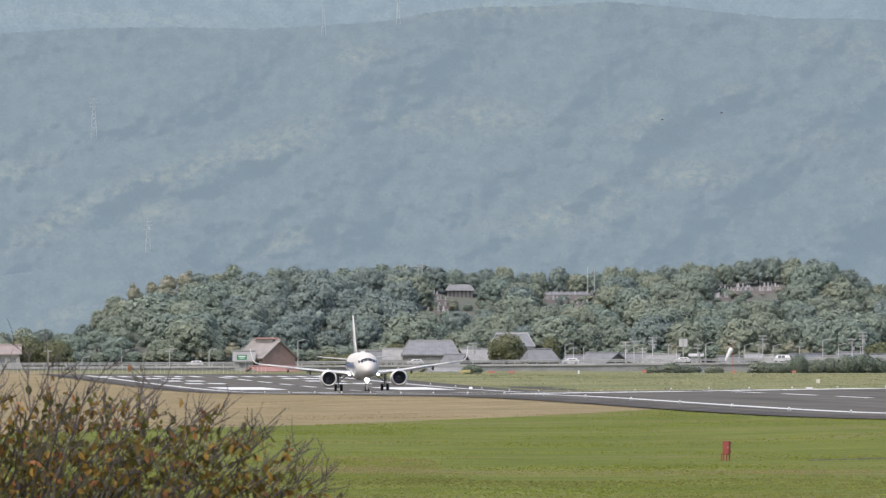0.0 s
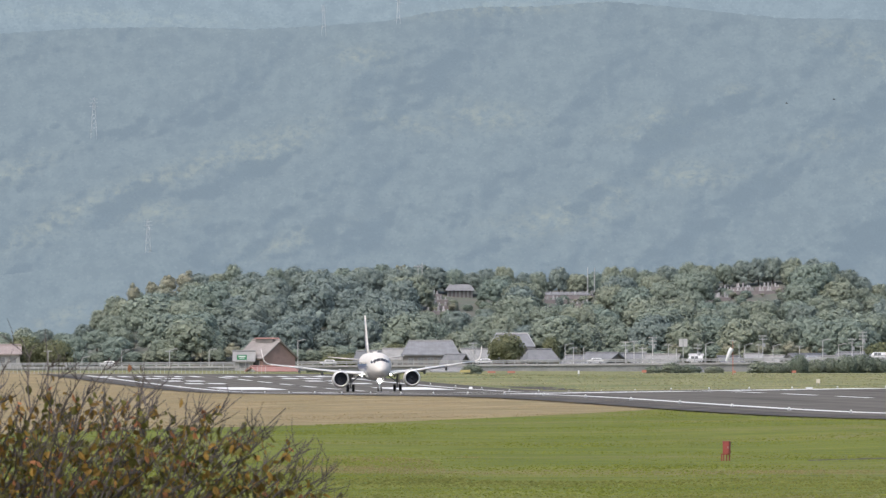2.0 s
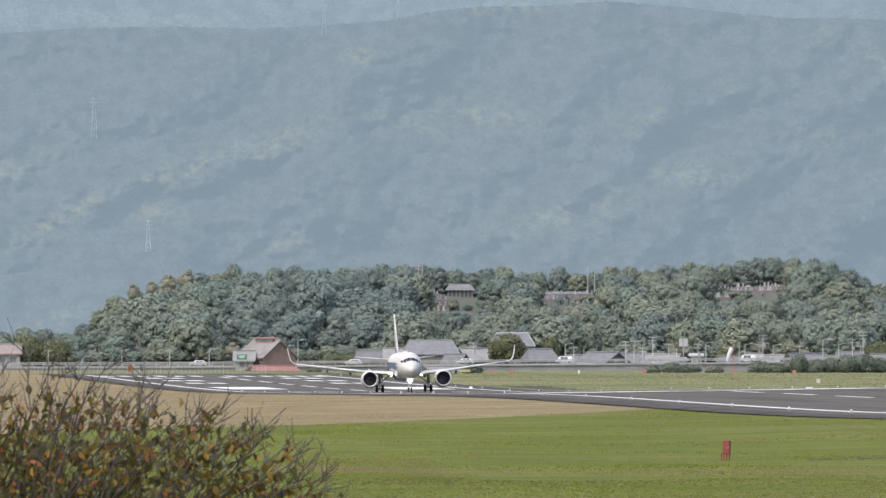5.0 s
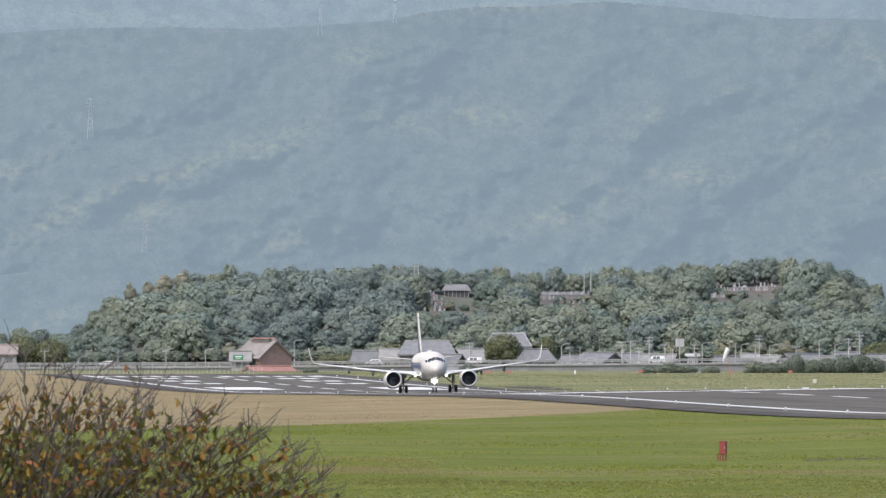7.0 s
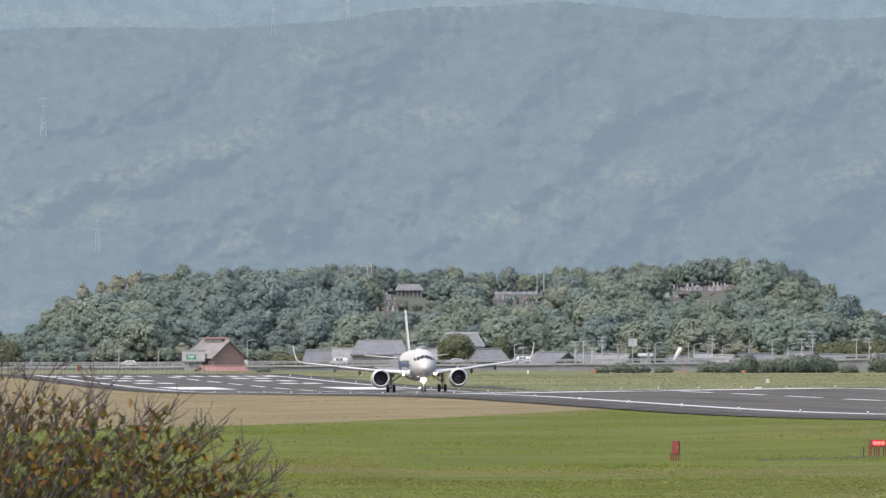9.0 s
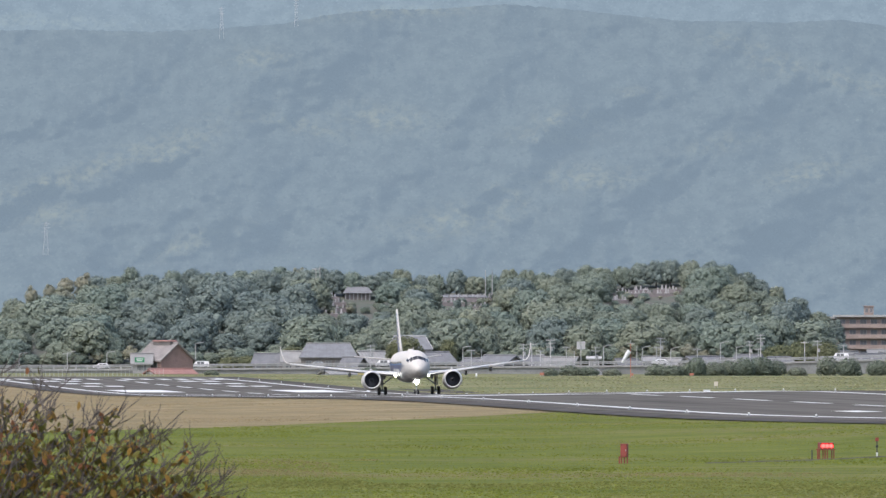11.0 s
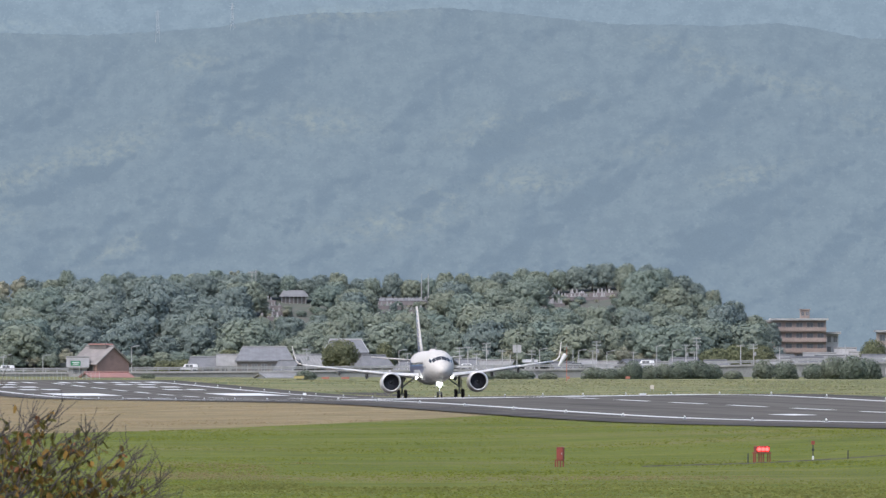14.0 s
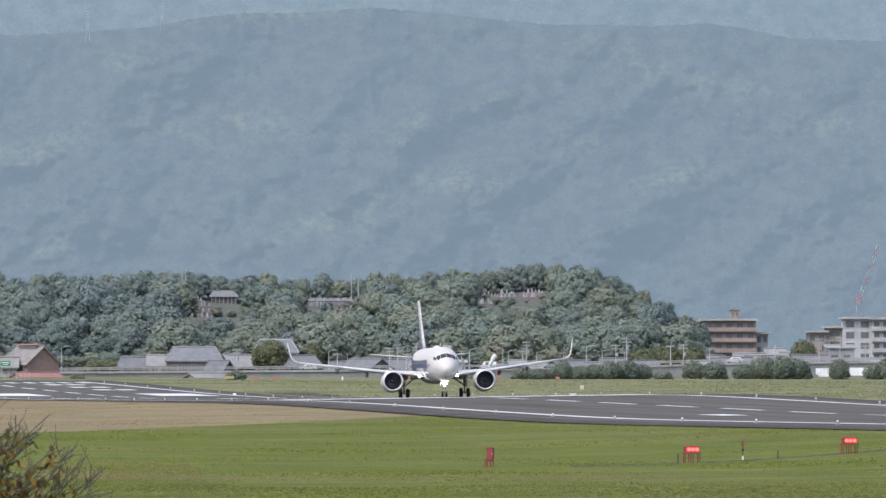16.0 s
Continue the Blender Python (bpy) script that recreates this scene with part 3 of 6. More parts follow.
def build_airliner():
    jet = thing("airliner", (0, 0, 0), "white twin-engine jet airliner with blue tail on its take-off run", "airplane")
    n = 40
    bm = bmesh.new()
    fine = []
    for a, b in zip(BODY, BODY[1:]):
        fine += [a[0] + (b[0] - a[0]) * k / 2 for k in range(2)]
    fine.append(BODY[-1][0])
    loft(bm, [[skin(d, 360 * i / n) for i in range(n)] for d in fine])
    body = part("fuselage", bm, WHITE, jet, "glossy white fuselage", True)
    # Grey belly paint; it also paints in the shade under the nose.
    bm = bmesh.new()
    loft(bm, [[skin(d, lo + (360 - 2 * lo) * j / 14, 0.009) for j in range(15)] for d, lo in [(0.9, 150), (1.6, 132), (2.6, 122)] + [(v, 116) for v in np.linspace(4, 30, 20)] + [(33, 118), (35.5, 122)]], closed=False)
    part("belly_panel", bm, BELLY, body, "pale grey underside paint with shade painted in", True)
    for side in (-1, 1):
        bm = bmesh.new()
        for d0, d1, a0, a1, a2, a3 in ((4.2, 9, 88, 94, 88, 112), (9, 20, 88, 112, 86, 116), (20, 29, 86, 116, 60, 118), (29, 36, 60, 118, 20, 120)):
            k = 6
            rows = []
            for i in range(k + 1):
                f = i / k
                d = d0 + (d1 - d0) * f
                lo, hi = a0 + (a2 - a0) * f, a1 + (a3 - a1) * f
                rows.append([skin(d, side * (lo + (hi - lo) * j / 5), 0.012) for j in range(6)])
            loft(bm, rows, closed=False)
        part("livery_band", bm, BLUE, body, "dark blue stripe along the side", True)
        bm = bmesh.new()
        loft(bm, [[skin(d, side * (82 + 2.5 * j), 0.014) for j in range(3)] for d in np.linspace(6, 27, 16)], closed=False)
        part("livery_line", bm, SKYBLUE, body, "thin light blue line", True)
        for name, d in (("cabin_door", 5.0), ("cabin_door", 30.2)):
            bm = bmesh.new()
            patch(bm, d, d + 0.82, side * 62, side * 108, 0.018, 2, 6)
            part(name, bm, WHITE, body, "white cabin door")
        for i in range(34):
            bm = bmesh.new()
            patch(bm, 7.0 + i * 0.66, 7.25 + i * 0.66, side * 74, side * 83, 0.02, 1, 2)
            part("cabin_window", bm, PANE, body, "small dark cabin window")
        for d0, d1, a0, a1 in ((1.42, 2.28, 0.8, 30), (1.58, 2.5, 31, 51), (2.2, 3.15, 52, 64)):
            bm = bmesh.new()
            patch(bm, d0, d1, side * a0, side * a1, 0.02, 3, 4)
            part("cockpit_window", bm, PANE, body, "dark glass cockpit pane", True)
    bm = bmesh.new()
    loft(bm, [[(-w * math.sin(radians(a)), NOSE - d, zc - h * math.cos(radians(a))) for a in range(-100, 101, 20)] for d, w, h, zc in
              ((10.5, 1.0, 1.2, 3.0), (12, 2.0, 1.65, 3.2), (15, 2.15, 1.75, 3.25), (19, 2.1, 1.72, 3.25), (21.5, 1.7, 1.5, 3.2), (23, 0.9, 1.1, 3.0))], closed=False)
    part("belly_fairing", bm, BELLY, jet, "pale grey belly fairing", True)
    bm = bmesh.new()
    box(bm, -0.03, 0.03, NOSE - 9.4, NOSE - 9.0, 6.0, 6.5, 0.3)
    part("antenna", bm, WHITE, body)
    bm = bmesh.new()
    box(bm, -0.35, 0.35, NOSE - 15.2, NOSE - 12.8, 5.98, 6.26, 0.3)
    part("antenna_dome", bm, WHITE, body)
    for side, word in ((-1, "left"), (1, "right")):
        # wing with its upturned tip
        secs = [(1.2, 11.9, 7.0, 2.55, 0.95), (1.95, 12.3, 6.6, 2.66, 0.86), (6.4, 14.7, 4.2, 3.08, 0.5), (11.5, 17.3, 2.9, 3.74, 0.36), (16.6, 19.9, 1.65, 4.42, 0.22)]
        tip = [(16.6, 19.9, 1.65, 4.42, 0.22), (17.15, 20.3, 1.5, 4.6, 0.2), (17.5, 20.75, 1.3, 5.02, 0.18), (17.72, 21.35, 1.0, 5.8, 0.15), (17.9, 22.0, 0.55, 6.95, 0.09)]
        bm = bmesh.new()
        loft(bm, [[(side * x, NOSE - le - u, z + h) for u, h in foil(c, t)] for x, le, c, z, t in secs])
        wing = part("wing", bm, WING, jet, "pale grey swept wing", True)
        bm = bmesh.new()
        rings = []
        for k, (x, le, c, z, t) in enumerate(tip):
            lean = (0.1, 0.35, 1.0, 1.35, 1.4)[k]
            rings.append([(side * (x - h * math.sin(lean)), NOSE - le - u, z + h * math.cos(lean)) for u, h in foil(c, t)])
        loft(bm, rings)
        part("wing_tip", bm, WHITE, wing, "white upturned wing tip", True)
        bm = bmesh.new()
        for (x0, le0, c0, z0, t0), (x1, le1, c1, z1, t1) in zip(secs[1:], secs[2:]):
            rod(bm, (side * x0, NOSE - le0 + 0.02, z0 - 0.01), (side * x1, NOSE - le1 + 0.02, z1 - 0.01), 0.13, 0.09, 8)
        part("slat", bm, WING, wing, "pale grey leading edge slat", True)
        for x, le, z, ln in ((3.4, 17.6, 2.4, 3.0), (8.3, 18.0, 2.82, 2.7), (11.9, 19.0, 3.28, 2.3)):
            bm = bmesh.new()
            loft(bm, [[(side * x + r * math.cos(a), NOSE - le - d * ln, z + 0.05 - 0.2 * d + 1.6 * r * math.sin(a)) for a in np.linspace(0, 2 * math.pi, 9)[:-1]] for d, r in ((-0.3, 0.03), (0, 0.15), (0.4, 0.22), (0.8, 0.14), (1.0, 0.02))])
            part("flap_fairing", bm, GEAR, wing, "grey flap track fairing", True)
        bm = bmesh.new()
        loft(bm, [[(side * x, NOSE - le - u, z + h) for u, h in foil(c, t)] for x, le, c, z, t in ((1.9, 17.9, 1.9, 2.62, 0.2), (6.3, 18.4, 1.3, 2.98, 0.14), (12.4, 20.0, 0.9, 3.55, 0.1))])
        part("flap", bm, WING, wing, "grey trailing edge flap", True)
        # tailplane
        bm = bmesh.new()
        loft(bm, [[(side * x, NOSE - le - u, z + h) for u, h in foil(c, t)] for x, le, c, z, t in ((0.5, 31.2, 3.9, 4.82, 0.34), (6.22, 34.6, 1.5, 5.42, 0.13))])
        part("tailplane", bm, WHITE, jet, "white horizontal tailplane", True)
        # engine
        eng = new("engine")
        eng.parent = jet
        eng.location = (side * 5.75, NOSE - 11.2, 1.92)
        tagged(eng, "large turbofan engine with bright intake lip")
        m = 36
        ring = [(math.sin(2 * math.pi * i / m), math.cos(2 * math.pi * i / m)) for i in range(m)]
        bm = bmesh.new()
        loft(bm, [[(sx * r, -d, sz * r - 0.04 * d) for sx, sz in ring] for d, r in ((0.22, 1.3), (0.6, 1.36), (1.4, 1.4), (2.4, 1.36), (3.3, 1.18), (3.3, 1.05), (2.6, 1.1))], caps=False)
        part("cowling", bm, WHITE, eng, "white engine cowling", True)
        bm = bmesh.new()
        loft(bm, [[(sx * r, -d, sz * r) for sx, sz in ring] for d, r in ((0.24, 1.302), (0.1, 1.26), (0.02, 1.19), (0.0, 1.13), (0.04, 1.08), (0.2, 1.04))], caps=False)
        part("intake_lip", bm, METAL, eng, "polished metal intake lip", True)
        bm = bmesh.new()
        loft(bm, [[(sx * r, -d, sz * r) for sx, sz in ring] for d, r in ((0.19, 1.04), (0.6, 1.02), (1.3, 1.03))], caps=False)
        bm.faces.new([bm.verts.new((sx * 1.03, -1.32, sz * 1.03)) for sx, sz in ring])
        part("intake_duct", bm, DARK, eng, "dark intake duct", True)
        bm = bmesh.new()
        for k in range(20):
            a = 2 * math.pi * k / 20
            pts = []
            for r, tw, hw in ((0.28, 0.25, 0.05), (0.65, 0.55, 0.08), (1.0, 0.85, 0.1)):
                c0 = Vector((r * math.sin(a), -0.95, r * math.cos(a)))
                tv = Vector((math.cos(a) * math.cos(tw), math.sin(tw), -math.sin(a) * math.cos(tw))) * hw * 1.6
                pts.append([c0 - tv, c0 + tv])
            loft(bm, pts, closed=False)
        fan = part("fan", bm, BLADE, eng, "dark fan blades", True)
        bm = bmesh.new()
        loft(bm, [[(sx * r, -d, sz * r) for sx, sz in ring] for d, r in ((0.52, 0.03), (0.62, 0.12), (0.8, 0.24), (1.0, 0.3))])
        part("spinner", bm, DARK, fan, "dark spinner cone", True)
        bm = bmesh.new()
        rod(bm, (0.06, -0.56, 0.02), (0.09, -0.6, 0.05), 0.05, 0.03, 6)
        part("spinner_mark", bm, WHITE, fan, "white mark on the spinner")
        bm = bmesh.new()
        loft(bm, [[(sx * r, -d, sz * r - 0.1) for sx, sz in ring[::3]] for d, r in ((2.7, 0.85), (3.6, 0.72), (4.4, 0.5), (4.4, 0.4))])
        part("core_nozzle", bm, METAL, eng, "dull metal core nozzle", True)
        bm = bmesh.new()
        loft(bm, [[(-0.18, -y0, z0), (0.18, -y0, z0), (0.12, -y0, z1), (-0.12, -y0, z1)] for y0, z0, z1 in ((1.2, 1.25, 1.45), (2.6, 1.1, 1.62), (4.4, 0.7, 1.4), (6.0, 0.9, 1.25))])
        part("pylon", bm, BELLY, eng, "pale grey engine pylon")
        # main gear
        gear = new("main_gear")
        gear.parent = jet
        gear.location = (side * 3.795, 0, 0)
        tagged(gear, "main landing gear leg with two wheels")
        bm = bmesh.new()
        rod(bm, (0, 0, 0.55), (0, 0.05, 1.5), 0.11, None, 12)
        rod(bm, (0, 0.05, 1.4), (0, 0.1, 2.9), 0.18, None, 12)
        rod(bm, (-0.5, 0, 0.6), (0.5, 0, 0.6), 0.1, None, 10)
        part("strut", bm, GEAR, gear, "grey shock strut", True)
        bm = bmesh.new()
        rod(bm, (-side * 0.05, 0, 1.5), (-side * 1.75, 0, 2.75), 0.09, None, 8)
        rod(bm, (0, -0.15, 1.0), (0, -0.55, 1.6), 0.05, None, 6)
        part("side_brace", bm, GEAR, gear)
        bm = bmesh.new()
        box(bm, side * 0.3 - 0.03, side * 0.3 + 0.03, -0.45, 0.5, 1.25, 2.85)
        part("gear_door", bm, WHITE, gear, "white gear leg door")
        for x in (-0.46, 0.46):
            WHEELS.append(wheel(gear, x, 0, 0.585, 0.41))
        # wing root light
        bm = bmesh.new()
        bmesh.ops.create_uvsphere(bm, u_segments=12, v_segments=8, radius=0.12, matrix=Matrix.Translation((side * 2.35, NOSE - 12.2, 2.45)))
        part("landing_light", bm, LAMP, jet, "lit white wing root light")
    # white fin with slanting blue bars that widen towards its foot
    bm = bmesh.new()
    fins = [(5.5, 27.6, 7.2, 0.66), (7.2, 30.0, 5.6, 0.5), (9.5, 32.4, 4.1, 0.36), (12.1, 34.9, 2.5, 0.2)]
    loft(bm, [[(h, NOSE - le - u, z) for u, h in foil(c, t)] for z, le, c, t in fins])
    fin = part("fin", bm, WHITE, jet, "white tail fin with slanting blue bars", True)
    for k in range(10):
        bm = bmesh.new()
        z0 = 5.75 + 0.6 * k
        tall = 0.5 - 0.03 * k
        for side in (-1, 1):
            rows = []
            for f in (0.1, 0.16, 0.25, 0.4, 0.6, 0.8, 0.97):
                pair = []
                for z in (z0 + 0.9 * f - tall / 2, z0 + 0.9 * f + tall / 2):
                    z = min(z, 12.05)
                    le, ch, th = (smoothed([(a[0], a[m]) for a in fins], z) for m in (1, 2, 3))
                    sec = foil(1.0, th, 24)[:25]
                    h = smoothed(sec, f)
                    pair.append((side * (h if side > 0 else 0.75 * h) + side * 0.015, NOSE - le - ch * f, z))
                rows.append(pair)
            loft(bm, rows, closed=False)
        part("fin_stripe", bm, BLUE if k < 7 else SKYBLUE, fin, "slanting blue bar")
    # nose gear
    gear = new("nose_gear")
    gear.parent = jet
    gear.location = (0, 12.64, 0)
    tagged(gear, "nose landing gear leg with two small wheels")
    bm = bmesh.new()
    rod(bm, (0, 0, 0.38), (0, 0, 1.2), 0.07, None, 10)
    rod(bm, (0, 0, 1.1), (0, -0.1, 2.1), 0.11, None, 10)
    rod(bm, (-0.27, 0, 0.38), (0.27, 0, 0.38), 0.06, None, 8)
    rod(bm, (0, 0.1, 1.3), (0, 1.1, 2.1), 0.06, None, 8)
    part("strut", bm, GEAR, gear, "grey nose gear strut", True)
    for x, z, r in ((-0.19, 1.8, 0.15), (0.19, 1.8, 0.15), (0, 1.45, 0.11)):
        bm = bmesh.new()
        bmesh.ops.create_uvsphere(bm, u_segments=12, v_segments=8, radius=r, matrix=Matrix.Translation((x, 0.3, z)))
        part("taxi_light", bm, LAMP, gear, "lit white nose light", True)
    for side in (-1, 1):
        bm = bmesh.new()
        box(bm, side * 0.42 - 0.02, side * 0.42 + 0.02, -1.0, 0.1, 1.45, 1.95)
        part("gear_door", bm, WHITE, gear, "white nose gear door")
        WHEELS.append(wheel(gear, side * 0.25, 0, 0.38, 0.22))
    return jet


WHEELS = []
AIRLINER = build_airliner()
# The struts stretch as the wings begin to lift.
for piece in AIRLINER.children:
    if not piece.name.startswith(("main_gear", "nose_gear")):
        piece.location.z += 0.2


# ---- the town under the hill ----
def stone(name, c, scale=1.0, rough=0.8, vary=0.12):
    return paint(name, c, tuple(0.78 * v for v in c), scale, rough, vary=vary)


TILE = stone("roof_tile_grey", (0.17, 0.175, 0.185), 0.6, 0.8)
TILE_PALE = stone("roof_sheet_pale", (0.25, 0.25, 0.245), 0.4, 0.7)
RED_ROOF = stone("roof_red", (0.32, 0.17, 0.145), 0.4, 0.7)
BROWN_ROOF = stone("roof_brown", (0.3, 0.25, 0.235), 0.4, 0.7)
BARN_ROOF = stone("roof_faded", (0.235, 0.215, 0.205), 0.4, 0.8)
PLASTER = stone("plaster_grey", (0.34, 0.335, 0.325), 0.4)
CREAM = stone("plaster_cream", (0.52, 0.47, 0.4), 0.4)
WALL_BROWN = stone("boards_brown", (0.3, 0.2, 0.175), 0.5)
WALL_WHITE = stone("wall_white", (0.45, 0.45, 0.45), 0.3)
BEIGE = stone("wall_beige", (0.36, 0.3, 0.255), 0.3)
PINK = stone("wall_pinkish_brown", (0.32, 0.255, 0.225), 0.3)
CONCRETE = stone("concrete", (0.36, 0.36, 0.35), 0.3, 0.85)
CONCRETE_DARK = stone("concrete_dark", (0.26, 0.265, 0.26), 0.2, 0.9)
STEEL = stone("galvanised_steel", (0.33, 0.335, 0.335), 0.5, 0.5)
POLE = stone("pole_concrete", (0.42, 0.42, 0.415), 0.5, 0.8)
GLASS_DARK = paint("window_dark", (0.11, 0.115, 0.12), (0.14, 0.145, 0.15), 0.3, 0.35)
TIMBER = stone("weathered_timber", (0.19, 0.175, 0.165), 0.6)
GREEN_SIGN = paint("sign_green", (0.04, 0.22, 0.1), None, 0.5, 0.5)
RED = paint("red_paint", (0.24, 0.045, 0.035), (0.19, 0.045, 0.035), 1.5, 0.7)
ORANGE = paint("orange_paint", (0.4, 0.16, 0.11), None, 1.0, 0.6)
YELLOW = paint("yellow_paint", (0.42, 0.36, 0.15), None, 1.0, 0.6)
TARP = stone("white_sheet", (0.72, 0.73, 0.74), 0.3, 0.7)
GRAVE = stone("grave_stone", (0.33, 0.325, 0.325), 0.8, 0.7, 0.3)
CAR_WHITE = paint("car_white", (0.75, 0.75, 0.75), None, 1.0, 0.25)
CAR_SILVER = paint("car_silver", (0.5, 0.51, 0.53), None, 1.0, 0.25, 0.3)
CAR_DARK = paint("car_dark", (0.07, 0.075, 0.085), None, 1.0, 0.25)


def panes(parent, name, x0, x1, y, z0, z1, count, mat=GLASS_DARK, fill=0.55):
    """Windows proud of a wall that looks towards -y, each with its frame."""
    step = (x1 - x0) / count
    for i in range(count):
        c = x0 + step * (i + 0.5)
        w = step * fill / 2
        bm = bmesh.new()
        box(bm, c - w, c + w, y - 0.05, y, z0, z1)
        win = part(name, bm, mat, parent, "dark window pane")
        bm = bmesh.new()
        for a0, a1, b0, b1 in ((c - w - 0.07, c + w + 0.07, z0 - 0.08, z0), (c - w - 0.07, c + w + 0.07, z1, z1 + 0.08), (c - w - 0.07, c - w, z0, z1), (c + w, c + w + 0.07, z0, z1), (c - 0.03, c + 0.03, z0, z1)):
            box(bm, a0, a1, y - 0.09, y + 0.01, b0, b1)
        part("frame", bm, STEEL, win)


def house(px, top, wide, y, label, roof=TILE, wall=PLASTER, hip=0.0, deep=9.0, rise=0.45, turn=0.0, windows=3, group="houses below the hill", ridge_cap=None, name="house"):
    """A house whose ridge ends at the height top over its footing; hip: how far the ridge is drawn in at each end."""
    w = wide / F * y
    zt = at(px, top, y).z
    x = (px - 784) / F * y
    base = ground_z(x, y) - 0.3
    h = max(1.6, zt - base)
    hr = h * rise
    hw = h - hr
    ob = thing(name, (x, y, base), label, "house", group, turn)
    o = 0.6
    a, d = w / 2 - o, deep / 2
    bm = bmesh.new()
    box(bm, -a, a, -d, d, 0, hw)
    if not hip:
        for s in (-1, 1):
            v = [bm.verts.new(p) for p in ((s * a, -d, hw), (s * a, d, hw), (s * a, 0, h - 0.25))]
            bm.faces.new(v if s > 0 else v[::-1])
    part("wall", bm, wall, ob)
    bm = bmesh.new()
    e = hip * w / 2
    ea, ed = a + o, d + o
    drop = hr * o / d
    low = [(-ea, -ed, hw - drop), (ea, -ed, hw - drop), (ea, ed, hw - drop), (-ea, ed, hw - drop)]
    r0, r1 = (-ea + e, 0, h), (ea - e, 0, h)
    th = Vector((0, 0, -0.3))
    for poly in (((low[0]), low[1], r1, r0), (low[2], low[3], r0, r1)):
        up = [bm.verts.new(p) for p in poly]
        dn = [bm.verts.new(Vector(p) + th) for p in poly]
        bm.faces.new(up)
        bm.faces.new(dn[::-1])
        for i in range(4):
            j = (i + 1) % 4
            bm.faces.new((up[i], dn[i], dn[j], up[j]))
    if hip:
        for poly in ((low[1], low[2], r1), (low[3], low[0], r0)):
            bm.faces.new([bm.verts.new(p) for p in poly])
    rf = part("roof", bm, roof, ob)
    bm = bmesh.new()
    rod(bm, (r0[0] - 0.1, 0, h + 0.08), (r1[0] + 0.1, 0, h + 0.08), 0.24, None, 6)
    for c, r in zip((low[0], low[1], low[2], low[3]), (r0, r1, r1, r0)):
        rod(bm, Vector(c) + Vector((0, 0, 0.05)), Vector(r) + Vector((0, 0, 0.05)), 0.1, None, 5)
    part("ridge", bm, ridge_cap or roof, rf)
    rows = int(w / 0.9)
    bm = bmesh.new()
    for i in range(1, rows):
        xx = -ea + 2 * ea * i / rows
        k = min(1.0, (ea - abs(xx)) / e) if e else 1.0
        rod(bm, (xx, -ed - 0.02, hw - drop + 0.02), (xx, -ed * (1 - k), hw - drop + (h - hw + drop) * k + 0.02), 0.06, None, 4, False)
    tagged(part("tiling", bm, roof, rf), kind="stuff")
    if windows:
        panes(ob, "window", -a * 0.9, a * 0.9, -d, hw * 0.35, hw * 0.75, windows)
    return ob


def utility_pole(px, top, foot, y, arms=2, lamp=False):
    p0, p1 = at(px, foot, y), at(px, top, y)
    x, h = p0.x, p1.z - p0.z
    ob = thing("street_lamp" if lamp else "utility_pole", p0, "tall grey street lamp with a curved arm" if lamp else "grey concrete utility pole with cross arms", "lamp" if lamp else "pole", "poles along the road")
    bm = bmesh.new()
    rod(bm, (0, 0, -1.5), (0, 0, h), 0.16, 0.09, 8)
    part("post", bm, POLE, ob)
    if lamp:
        bm = bmesh.new()
        rod(bm, (0, 0, h), (1.4, 0, h + 0.35), 0.08, None, 6)
        box(bm, 1.2, 2.2, -0.15, 0.15, h + 0.28, h + 0.46)
        part("lamp_head", bm, POLE, ob)
    for k in range(arms):
        bm = bmesh.new()
        z = h - 0.4 - 0.9 * k
        box(bm, -1.1, 1.1, -0.08, 0.08, z, z + 0.14)
        for xx in (-0.95, -0.4, 0.4, 0.95):
            rod(bm, (xx, 0, z + 0.1), (xx, 0, z + 0.42), 0.06, 0.05, 5)
        part("cross_arm", bm, POLE, ob)
    if arms > 1:
        bm = bmesh.new()
        rod(bm, (0.42, 0, h - 3.2), (0.42, 0, h - 2.2), 0.27, None, 8)
        part("transformer", bm, STEEL, ob, "grey pole transformer")


DECK = [(-260, 651), (345, 648.5), (1010, 644), (1400, 641), (1718, 631.5), (2300, 625)]
ROAD_Y = 3950.0


